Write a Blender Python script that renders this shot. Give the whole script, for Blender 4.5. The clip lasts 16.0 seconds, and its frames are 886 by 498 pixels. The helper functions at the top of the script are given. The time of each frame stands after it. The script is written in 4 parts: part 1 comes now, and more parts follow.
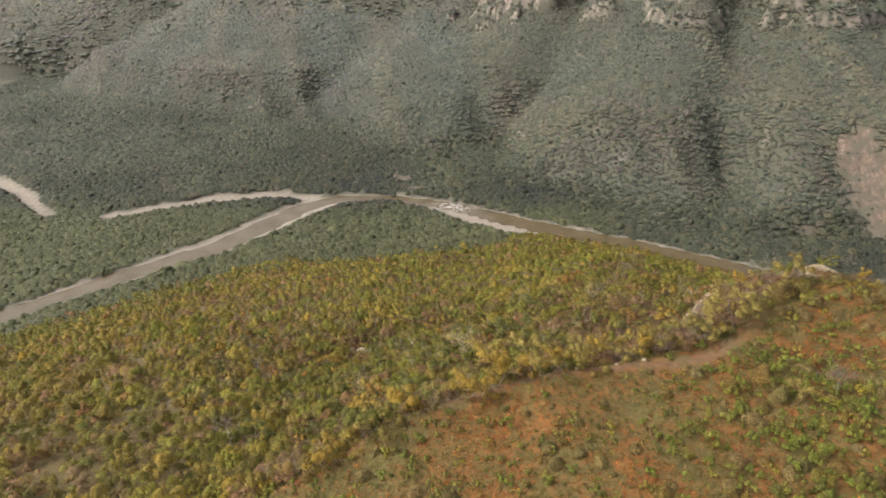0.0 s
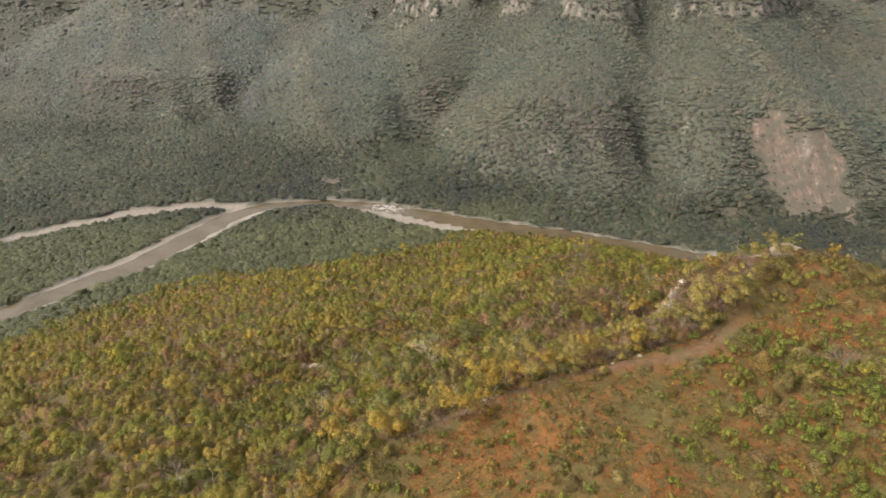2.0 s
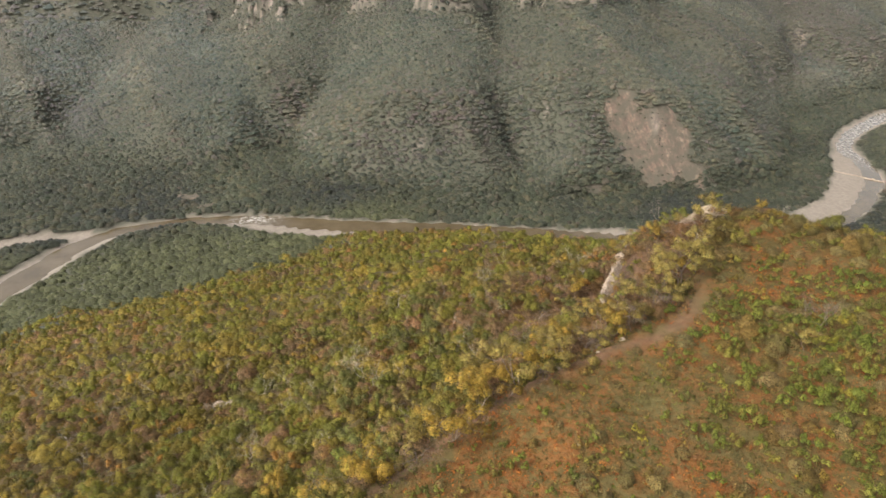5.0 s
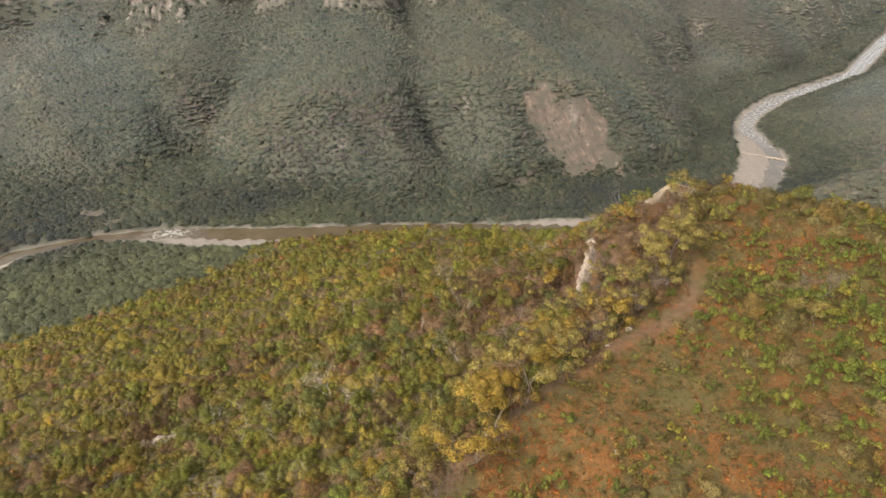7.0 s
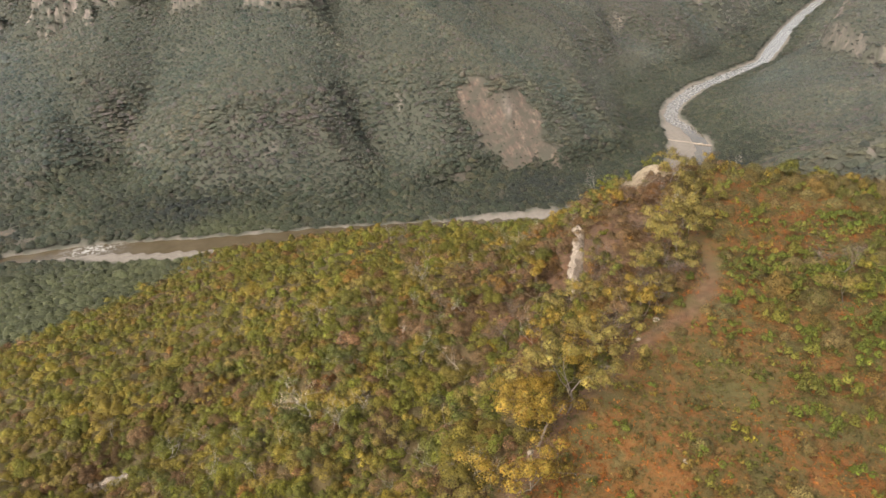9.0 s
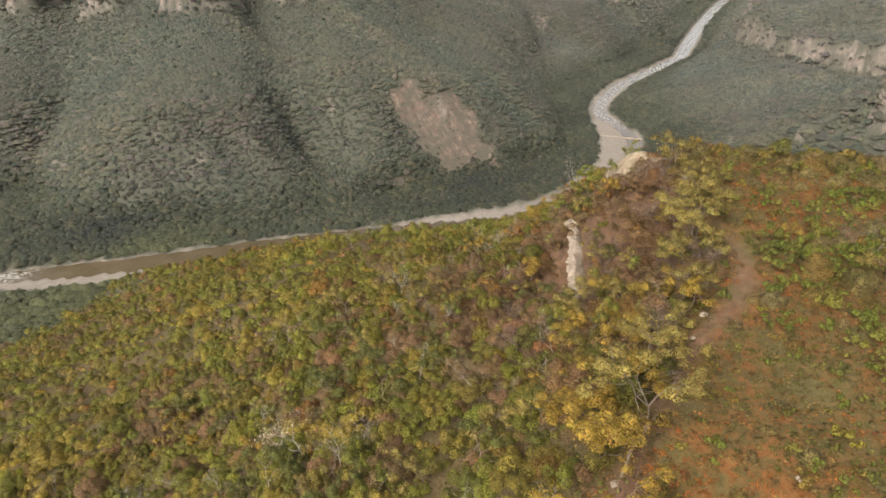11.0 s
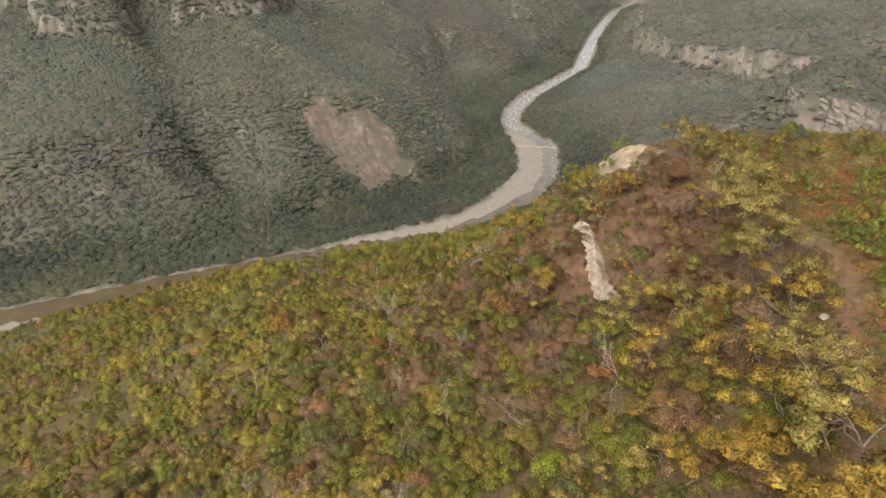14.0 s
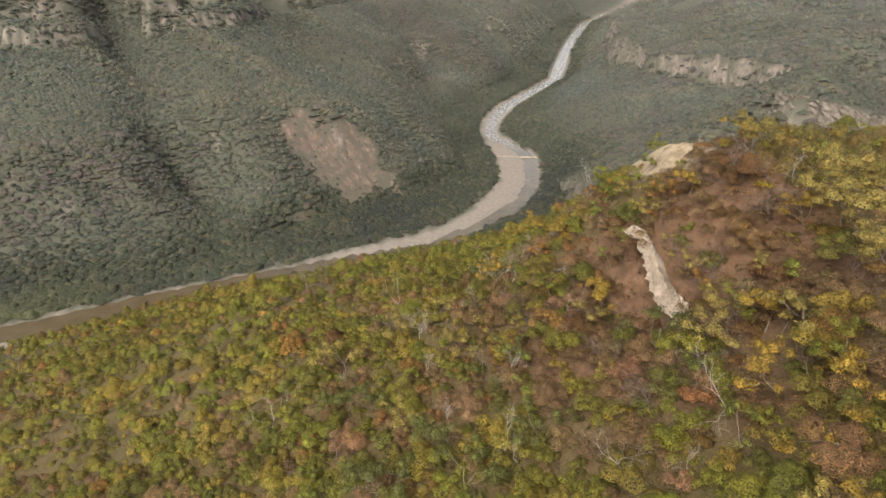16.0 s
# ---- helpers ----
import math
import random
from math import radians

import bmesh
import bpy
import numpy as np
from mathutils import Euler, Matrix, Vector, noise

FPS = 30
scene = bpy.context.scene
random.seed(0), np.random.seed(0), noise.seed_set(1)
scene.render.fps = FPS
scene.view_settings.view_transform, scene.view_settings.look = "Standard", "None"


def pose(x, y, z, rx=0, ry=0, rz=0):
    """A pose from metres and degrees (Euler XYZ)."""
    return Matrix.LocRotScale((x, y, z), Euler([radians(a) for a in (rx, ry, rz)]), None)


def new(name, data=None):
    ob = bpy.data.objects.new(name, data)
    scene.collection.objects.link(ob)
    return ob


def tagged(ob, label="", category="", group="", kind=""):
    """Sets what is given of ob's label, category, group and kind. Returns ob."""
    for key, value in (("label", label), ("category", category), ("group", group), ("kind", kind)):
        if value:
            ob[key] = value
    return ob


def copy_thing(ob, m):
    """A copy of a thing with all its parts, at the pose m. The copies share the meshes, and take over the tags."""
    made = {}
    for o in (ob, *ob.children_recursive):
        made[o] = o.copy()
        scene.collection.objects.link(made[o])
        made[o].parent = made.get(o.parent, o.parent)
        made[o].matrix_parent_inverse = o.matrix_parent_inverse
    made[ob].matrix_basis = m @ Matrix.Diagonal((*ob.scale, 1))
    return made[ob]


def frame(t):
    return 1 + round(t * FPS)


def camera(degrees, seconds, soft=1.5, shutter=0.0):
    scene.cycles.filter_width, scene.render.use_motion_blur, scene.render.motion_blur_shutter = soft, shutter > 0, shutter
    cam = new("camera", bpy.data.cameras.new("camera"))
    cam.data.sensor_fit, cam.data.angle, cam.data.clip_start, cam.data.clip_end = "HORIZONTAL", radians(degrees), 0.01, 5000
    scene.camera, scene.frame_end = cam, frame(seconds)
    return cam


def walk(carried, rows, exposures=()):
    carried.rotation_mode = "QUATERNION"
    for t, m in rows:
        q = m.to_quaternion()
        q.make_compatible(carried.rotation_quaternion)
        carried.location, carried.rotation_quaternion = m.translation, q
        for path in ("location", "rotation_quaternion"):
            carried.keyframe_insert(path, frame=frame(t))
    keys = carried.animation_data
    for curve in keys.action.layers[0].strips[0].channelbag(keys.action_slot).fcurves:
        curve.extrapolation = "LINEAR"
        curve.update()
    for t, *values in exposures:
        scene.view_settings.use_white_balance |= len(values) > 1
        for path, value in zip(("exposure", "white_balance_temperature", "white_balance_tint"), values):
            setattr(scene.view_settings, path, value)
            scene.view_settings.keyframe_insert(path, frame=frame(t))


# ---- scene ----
cam = camera(69.13, 16.0, shutter=0.25)
# seconds, place, tilt from straight down, heading
PATH = [
    (0, 0.01, 0.00, 247.00, 61.131, -0.008),
    (0.5, -1.81, 2.73, 245.70, 61.145, -1.754),
    (1, -3.55, 5.35, 244.33, 61.155, -3.479),
    (1.5, -5.22, 7.84, 242.92, 61.167, -5.152),
    (2, -6.91, 10.35, 241.49, 61.204, -7.358),
    (2.5, -8.59, 12.90, 240.05, 61.230, -9.601),
    (3, -10.24, 15.51, 238.62, 61.246, -11.955),
    (3.5, -11.79, 18.14, 237.18, 61.277, -14.135),
    (4, -13.27, 20.85, 235.75, 61.301, -16.342),
    (6.5, -19.22, 35.11, 228.66, 61.389, -27.218),
    (7, -20.14, 38.11, 227.21, 61.399, -28.969),
    (7.5, -20.96, 41.04, 225.86, 61.408, -30.622),
    (8, -21.73, 44.01, 224.52, 61.410, -32.321),
    (8.5, -22.42, 47.07, 223.12, 61.409, -34.135),
    (9, -23.02, 50.05, 221.76, 61.419, -35.832),
    (11.5, -24.94, 66.28, 215.11, 62.085, -44.326),
    (12, -24.99, 69.45, 213.86, 62.351, -45.917),
    (12.5, -24.97, 72.73, 212.55, 62.654, -47.474),
    (13, -24.83, 75.98, 211.23, 62.945, -48.858),
    (13.5, -24.67, 79.35, 209.96, 63.242, -50.285),
    (14, -24.43, 82.54, 208.76, 63.512, -51.590),
    (14.5, -24.17, 85.78, 207.59, 63.797, -52.674),
    (15, -23.86, 88.94, 206.43, 64.066, -53.205),
    (15.5, -23.50, 92.24, 205.24, 64.359, -53.717),
    (16, -23.05, 95.42, 204.03, 64.639, -54.236),
]
walk(cam, [(t, pose(x, y, z, tilt, 0, turn)) for t, x, y, z, tilt, turn in PATH], [(0, 1.81), (6, 1.75), (16, 1.64)])

# ---- light ----
SUN_UP, SUN_TURN = radians(48), radians(262)
world = bpy.data.worlds.new("sky")
scene.world = world
world.use_nodes = True
wn, wl = world.node_tree.nodes, world.node_tree.links
sky = wn.new("ShaderNodeTexSky")
sky.sky_type, sky.sun_disc, sky.sun_elevation, sky.sun_rotation = "NISHITA", False, SUN_UP, SUN_TURN
sky.air_density, sky.dust_density, sky.ozone_density = 1.0, 6.0, 1.0
veil = wn.new("ShaderNodeHueSaturation")
veil.inputs["Saturation"].default_value = 0.25
wl.new(sky.outputs["Color"], veil.inputs["Color"])
wl.new(veil.outputs["Color"], wn["Background"].inputs["Color"])
wn["Background"].inputs["Strength"].default_value = 0.15
sun_data = bpy.data.lights.new("sun", "SUN")
sun_data.energy, sun_data.angle, sun_data.color = 0.95, radians(22), (1.0, 0.92, 0.80)
sun = new("sun", sun_data)
toward = Vector((math.sin(SUN_TURN) * math.cos(SUN_UP), math.cos(SUN_TURN) * math.cos(SUN_UP), math.sin(SUN_UP)))
sun.rotation_euler = toward.to_track_quat("Z", "Y").to_euler()

# ---- materials ----


def material(name, rough=0.9):
    m = bpy.data.materials.new(name)
    m.use_nodes = True
    m.node_tree.nodes["Principled BSDF"].inputs["Roughness"].default_value = rough
    m.node_tree.nodes["Principled BSDF"].inputs["Specular IOR Level"].default_value = 0.2
    return m, m.node_tree.nodes, m.node_tree.links, m.node_tree.nodes["Principled BSDF"]


def wool(nodes, links, size, detail=6, rough=0.6):
    """Noise at a real-world size in metres."""
    where = nodes.new("ShaderNodeNewGeometry")
    tex = nodes.new("ShaderNodeTexNoise")
    tex.inputs["Scale"].default_value, tex.inputs["Detail"].default_value, tex.inputs["Roughness"].default_value = 1 / size, detail, rough
    links.new(where.outputs["Position"], tex.inputs["Vector"])
    return tex.outputs["Fac"]


def steps(nodes, links, fac, *stops):
    r = nodes.new("ShaderNodeValToRGB")
    e = r.color_ramp.elements
    while len(e) < len(stops):
        e.new(0.5)
    for k, (at, colour) in zip(e, stops):
        k.position, k.color = at, (*colour, 1)
    links.new(fac, r.inputs["Fac"])
    return r.outputs["Color"]


def blend(nodes, links, fac, a, b, mode="MIX"):
    m = nodes.new("ShaderNodeMix")
    m.data_type, m.blend_type = "RGBA", mode
    for value, slot in ((fac, 0), (a, 6), (b, 7)):
        if isinstance(value, (float, int)):
            m.inputs[slot].default_value = value
        elif isinstance(value, tuple):
            m.inputs[slot].default_value = (*value, 1)
        else:
            links.new(value, m.inputs[slot])
    return m.outputs[2]


def relief(nodes, links, shader, fac, height, strength=0.6):
    b = nodes.new("ShaderNodeBump")
    b.inputs["Distance"].default_value, b.inputs["Strength"].default_value = height, strength
    links.new(fac, b.inputs["Height"])
    links.new(b.outputs["Normal"], shader.inputs["Normal"])


def ground_material():
    m, n, l, s = material("earth", 0.95)
    cover = n.new("ShaderNodeAttribute")
    cover.attribute_name = "cover"
    parts = n.new("ShaderNodeSeparateColor")
    l.new(cover.outputs["Color"], parts.inputs["Color"])
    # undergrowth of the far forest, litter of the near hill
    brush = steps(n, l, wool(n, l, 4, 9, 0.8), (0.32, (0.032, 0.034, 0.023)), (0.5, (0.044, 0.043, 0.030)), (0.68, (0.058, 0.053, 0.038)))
    mid, broad = wool(n, l, 7), wool(n, l, 40, 4)
    litter = steps(n, l, wool(n, l, 0.7, 9, 0.8), (0.3, (0.045, 0.027, 0.012)), (0.5, (0.075, 0.043, 0.019)), (0.7, (0.105, 0.066, 0.030)))
    scrub = steps(n, l, wool(n, l, 2.5, 9, 0.8), (0.35, (0.034, 0.036, 0.011)), (0.6, (0.060, 0.052, 0.018)))
    earth = blend(n, l, broad, litter, scrub)
    straw = steps(n, l, wool(n, l, 2.2, 8, 0.7), (0.3, (0.040, 0.032, 0.010)), (0.45, (0.068, 0.046, 0.014)), (0.56, (0.11, 0.045, 0.012)), (0.72, (0.108, 0.066, 0.022)))
    straw = blend(n, l, steps(n, l, mid, (0.45, (0, 0, 0)), (0.62, (1, 1, 1))), straw, (0.066, 0.052, 0.017))
    sand = steps(n, l, wool(n, l, 3, 8, 0.7), (0.28, (0.092, 0.077, 0.061)), (0.5, (0.122, 0.102, 0.082)), (0.72, (0.158, 0.134, 0.109)))
    runs = n.new("ShaderNodeMapping")
    runs.inputs["Scale"].default_value = (0.22, 0.05, 0.06)
    l.new(n.new("ShaderNodeNewGeometry").outputs["Position"], runs.inputs["Vector"])
    rill = n.new("ShaderNodeTexNoise")
    rill.inputs["Scale"].default_value, rill.inputs["Detail"].default_value, rill.inputs["Roughness"].default_value = 1.0, 9, 0.72
    l.new(runs.outputs["Vector"], rill.inputs["Vector"])
    scar = steps(n, l, rill.outputs["Fac"], (0.32, (0.030, 0.026, 0.020)), (0.44, (0.064, 0.046, 0.035)), (0.54, (0.10, 0.067, 0.050)), (0.63, (0.14, 0.10, 0.078)), (0.72, (0.22, 0.17, 0.138)))
    scar = blend(n, l, steps(n, l, wool(n, l, 9, 8, 0.75), (0.44, (0, 0, 0)), (0.60, (1, 1, 1))), (0.052, 0.046, 0.033), scar)
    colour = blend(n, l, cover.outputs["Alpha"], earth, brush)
    colour = blend(n, l, parts.outputs["Blue"], colour, straw)
    worn = n.new("ShaderNodeAttribute")
    worn.attribute_name = "worn"
    path = steps(n, l, wool(n, l, 1.6, 9, 0.75), (0.32, (0.04, 0.021, 0.012)), (0.5, (0.078, 0.040, 0.022)), (0.68, (0.125, 0.072, 0.042)))
    colour = blend(n, l, worn.outputs["Fac"], colour, path)
    colour = blend(n, l, parts.outputs["Green"], colour, scar)
    colour = blend(n, l, parts.outputs["Red"], colour, sand)
    # bare bedded rock on the cliffs
    face = n.new("ShaderNodeNewGeometry")
    stony = n.new("ShaderNodeAttribute")
    stony.attribute_name = "rock"
    bed = n.new("ShaderNodeMapping")
    bed.inputs["Scale"].default_value = (0.16, 0.16, 0.09)
    l.new(face.outputs["Position"], bed.inputs["Vector"])
    layers = n.new("ShaderNodeTexNoise")
    layers.inputs["Scale"].default_value, layers.inputs["Detail"].default_value, layers.inputs["Roughness"].default_value = 1.0, 8, 0.7
    l.new(bed.outputs["Vector"], layers.inputs["Vector"])
    rock = steps(n, l, layers.outputs["Fac"], (0.3, (0.05, 0.044, 0.037)), (0.46, (0.095, 0.078, 0.065)), (0.6, (0.16, 0.128, 0.105)), (0.74, (0.25, 0.205, 0.165)))
    colour = blend(n, l, stony.outputs["Fac"], colour, rock)
    l.new(colour, s.inputs["Base Color"])
    relief(n, l, s, wool(n, l, 0.8, 8, 0.7), 0.5)
    return m


def leaf_material(name, grain=0.0, open_share=0.0):
    """Leaves: the tint of the plant, varied from clump to clump, lit as the rounded crown that they make up; grain: the size of the gaps within a clump."""
    m, n, l, s = material(name, 0.8)
    tint = n.new("ShaderNodeAttribute")
    tint.attribute_name = "tint"
    each = n.new("ShaderNodeNewGeometry")
    shade = n.new("ShaderNodeMapRange")
    shade.inputs["To Min"].default_value, shade.inputs["To Max"].default_value = 0.70, 1.32
    l.new(each.outputs["Random Per Island"], shade.inputs["Value"])
    hsv = n.new("ShaderNodeHueSaturation")
    l.new(blend(n, l, 1.0, tint.outputs["Color"], steps(n, l, wool(n, l, 0.8, 6, 0.75), (0.32, (0.52, 0.52, 0.52)), (0.68, (1.42, 1.42, 1.42))), "MULTIPLY"), hsv.inputs["Color"])
    l.new(shade.outputs["Result"], hsv.inputs["Value"])
    l.new(hsv.outputs["Color"], s.inputs["Base Color"])
    bulge = n.new("ShaderNodeAttribute")
    bulge.attribute_name = "bulge"
    turned = n.new("ShaderNodeVectorTransform")
    turned.vector_type, turned.convert_from, turned.convert_to = "NORMAL", "OBJECT", "WORLD"
    l.new(bulge.outputs["Vector"], turned.inputs["Vector"])
    l.new(turned.outputs["Vector"], s.inputs["Normal"])
    thin = n.new("ShaderNodeBsdfTranslucent")
    l.new(hsv.outputs["Color"], thin.inputs["Color"])
    mix = n.new("ShaderNodeMixShader")
    mix.inputs["Fac"].default_value = 0.28
    l.new(s.outputs["BSDF"], mix.inputs[1])
    l.new(thin.outputs["BSDF"], mix.inputs[2])
    last = mix
    if grain:
        gaps = steps(n, l, wool(n, l, grain, 3, 0.7), (0.37 + open_share, (0, 0, 0)), (0.44 + open_share, (1, 1, 1)))
        clear = n.new("ShaderNodeBsdfTransparent")
        last = n.new("ShaderNodeMixShader")
        l.new(gaps, last.inputs["Fac"])
        l.new(clear.outputs["BSDF"], last.inputs[1])
        l.new(mix.outputs["Shader"], last.inputs[2])
    l.new(last.outputs["Shader"], n["Material Output"].inputs["Surface"])
    return m


def canopy_material():
    """Crowns seen from afar: the tint of the tree, mottled by its leaf clumps."""
    m, n, l, s = material("canopy", 0.85)
    tint = n.new("ShaderNodeAttribute")
    tint.attribute_name = "tint"
    mottle = n.new("ShaderNodeMapRange")
    mottle.inputs["From Min"].default_value, mottle.inputs["From Max"].default_value = 0.3, 0.7
    mottle.inputs["To Min"].default_value, mottle.inputs["To Max"].default_value = 0.86, 1.14
    clumps = wool(n, l, 1.1, 5, 0.7)
    l.new(clumps, mottle.inputs["Value"])
    hsv = n.new("ShaderNodeHueSaturation")
    l.new(tint.outputs["Color"], hsv.inputs["Color"])
    l.new(mottle.outputs["Result"], hsv.inputs["Value"])
    l.new(hsv.outputs["Color"], s.inputs["Base Color"])
    relief(n, l, s, clumps, 0.5, 0.3)
    gaps = steps(n, l, wool(n, l, 0.9, 5, 0.75), (0.38, (0, 0, 0)), (0.45, (1, 1, 1)))
    clear, last = n.new("ShaderNodeBsdfTransparent"), n.new("ShaderNodeMixShader")
    l.new(gaps, last.inputs["Fac"])
    l.new(clear.outputs["BSDF"], last.inputs[1])
    l.new(s.outputs["BSDF"], last.inputs[2])
    l.new(last.outputs["Shader"], n["Material Output"].inputs["Surface"])
    return m


def bark_material(name, dark, light):
    m, n, l, s = material(name, 0.9)
    l.new(steps(n, l, wool(n, l, 0.25, 6, 0.7), (0.3, dark), (0.7, light)), s.inputs["Base Color"])
    return m


def water_material():
    m, n, l, s = material("muddy_water", 0.12)
    s.inputs["Specular IOR Level"].default_value = 0.3
    s.inputs["IOR"].default_value = 1.33
    foam = n.new("ShaderNodeAttribute")
    foam.attribute_name = "cover"
    mud = steps(n, l, wool(n, l, 20, 5), (0.35, (0.042, 0.031, 0.017)), (0.65, (0.062, 0.047, 0.028)))
    parts = n.new("ShaderNodeSeparateColor")
    l.new(foam.outputs["Color"], parts.inputs["Color"])
    streak = n.new("ShaderNodeMath")
    streak.operation = "MULTIPLY"
    l.new(steps(n, l, wool(n, l, 3.5, 8, 0.75), (0.47, (0, 0, 0)), (0.58, (1, 1, 1))), streak.inputs[0])
    l.new(parts.outputs["Red"], streak.inputs[1])
    l.new(blend(n, l, streak.outputs["Value"], mud, (0.27, 0.255, 0.235)), s.inputs["Base Color"])
    l.new(blend(n, l, streak.outputs["Value"], (0.12, 0.12, 0.12), (0.7, 0.7, 0.7)), s.inputs["Roughness"])
    relief(n, l, s, wool(n, l, 1.5, 6, 0.7), 0.08, 0.5)
    return m


def rock_material(name="pale_rock", dark=(0.08, 0.065, 0.048), light=(0.27, 0.225, 0.18)):
    m, n, l, s = material(name, 0.9)
    colour = steps(n, l, wool(n, l, 2.0, 8, 0.75), (0.28, dark), (0.5, tuple((a + b) / 2 for a, b in zip(dark, light))), (0.7, light))
    l.new(colour, s.inputs["Base Color"])
    relief(n, l, s, wool(n, l, 0.7, 8, 0.75), 0.35, 0.8)
    return m


EARTH, WATER, ROCK = ground_material(), water_material(), rock_material("pale_rock", (0.09, 0.068, 0.047), (0.27, 0.215, 0.165))
TAN_ROCK = rock_material("tan_rock", (0.085, 0.06, 0.033), (0.25, 0.195, 0.13))
SPUR_ROCK = rock_material("spur_rock", (0.035, 0.03, 0.025), (0.155, 0.128, 0.10))
LEAF, FAR_LEAF, TWIG = leaf_material("foliage", 0.17, 0.06), canopy_material(), leaf_material("twigs", 0.11, 0.085)
BARK = bark_material("brown_bark", (0.06, 0.045, 0.03), (0.16, 0.12, 0.085))
PALE_BARK = bark_material("pale_bark", (0.13, 0.11, 0.09), (0.26, 0.225, 0.19))
GREY_BARK = bark_material("grey_bark", (0.055, 0.042, 0.034), (0.115, 0.087, 0.07))

# ---- meshes from arrays ----


def array_mesh(name, verts, faces, mat, colours=None, layer="tint", smooth=False, bulge=None):
    """A mesh of triangles or quads from arrays, with a colour for each vertex."""
    k = faces.shape[1]
    me = bpy.data.meshes.new(name)
    me.vertices.add(len(verts))
    me.vertices.foreach_set("co", np.ascontiguousarray(verts, np.float32).ravel())
    me.loops.add(faces.size)
    me.loops.foreach_set("vertex_index", np.ascontiguousarray(faces, np.int32).ravel())
    me.polygons.add(len(faces))
    me.polygons.foreach_set("loop_start", np.arange(0, faces.size, k, dtype=np.int32))
    me.polygons.foreach_set("use_smooth", np.full(len(faces), smooth))
    me.update(calc_edges=True)
    if colours is not None:
        a = me.attributes.new(layer, "FLOAT_COLOR", "POINT")
        rgba = np.ones((len(verts), 4), np.float32)
        rgba[:, : colours.shape[-1]] = colours
        a.data.foreach_set("color", rgba.ravel())
    if bulge is not None:
        me.attributes.new("bulge", "FLOAT_VECTOR", "POINT").data.foreach_set("vector", np.ascontiguousarray(bulge, np.float32).ravel())
    me.materials.append(mat)
    return me


def part(name, mesh, parent, label=""):
    ob = new(name, mesh)
    ob.parent = parent
    return tagged(ob, label)



# ---- the lie of the land: water level is z = 0 ----
BED = [(-520, 60, 12), (-400, 230, 11), (-325, 327, 9), (-266, 381, 9), (-225, 415, 10), (-182, 452, 14), (-150, 490, 15), (-125, 522, 14), (-95, 543, 8),
       (-50, 544, 7), (-12, 533, 9), (20, 514, 15), (57, 492, 17), (97, 474, 14), (144, 454, 13), (188, 431, 14), (230, 409, 13), (287, 385, 14), (330, 362, 16),
       (365, 357, 14), (430, 358, 18), (492, 376, 18), (558, 417, 22), (590, 456, 16), (620, 491, 10), (662, 514, 12), (750, 545, 14), (850, 562, 12)]
BED_FAR = [(850, 562, 12), (970, 582, 12), (1110, 640, 15), (1280, 712, 13), (1500, 795, 14), (1750, 885, 14), (2300, 1000, 14), (4500, 1500, 14)]
WET = [(-520, 55, 10), (-400, 225, 10), (-330, 322, 9), (-266, 381, 8), (-225, 415, 9), (-182, 448, 10), (-152, 488, 10), (-126, 524, 9), (-95, 545, 6),
       (-50, 546, 6), (-12, 535, 7), (20, 522, 8), (57, 500, 9), (97, 479, 10), (144, 455, 12), (188, 431, 13), (230, 409, 12), (275, 384, 10), (320, 357, 6),
       (374, 349, 5), (441, 346, 5), (500, 366, 6), (560, 403, 7), (592, 440, 8), (606, 474, 7), (626, 492, 6), (662, 514, 7), (750, 546, 8), (850, 562, 8)]
WET_FAR = [(850, 562, 8), (970, 582, 8), (1110, 640, 10), (1280, 712, 9), (1500, 795, 10), (1750, 885, 10), (2300, 1000, 10), (4500, 1500, 10)]
BARS = [(-292, 506, 5), (-262, 521, 6), (-217, 538, 8), (-187, 546, 7), (-150, 550, 6), (-118, 545, 6)]
BARS_WEST = [(-520, 640, 8), (-430, 578, 7), (-398, 558, 7), (-365, 525, 6), (-345, 508, 4)]
WALL_FOOT = [(-3000, 1500), (-900, 930), (-400, 780), (-115, 690), (-40, 615), (60, 575), (115, 525), (178, 482), (262, 462), (330, 462), (400, 432), (480, 430), (560, 495),
             (620, 555), (760, 600), (900, 625), (1100, 690), (1500, 850), (3500, 1400)]
EAST_FOOT = [(300, 200), (440, 300), (520, 350), (600, 420), (640, 480), (720, 505), (860, 535), (980, 555), (1140, 625), (1380, 735), (1700, 850), (4000, 1300)]
RIM = [(-160, -120), (-75, 10), (-22, 58), (-9, 70), (8, 79), (20, 82), (31, 85), (48, 90), (58, 99), (65, 106), (75, 111), (84, 110), (91, 102), (100, 86), (118, 40), (150, -120)]
NOSE = [(78, 106, 178), (84, 121, 173.5), (93, 132, 168), (100, 143, 154)]
SCARP = [(48.2, 110.6), (51.5, 113.8), (55, 117), (58, 119.8), (61, 122.6)]
RAVINE_A = [(200, 930), (147, 790), (121, 732), (97, 701), (67, 674), (43, 645), (20, 614)]
RAVINE_B = [(330, 760), (297, 670), (269, 603), (252, 546), (248, 517), (236, 485)]
RAVINE_C = [(575, 770), (530, 700), (490, 620), (470, 570)]
RAVINE_D = [(800, 760), (735, 675), (675, 615), (647, 550)]
RAVINE_E = [(-400, 1160), (-480, 1020), (-540, 960), (-660, 900)]
RAVINE_F = [(-40, 1000), (-110, 860), (-190, 760), (-230, 720)]
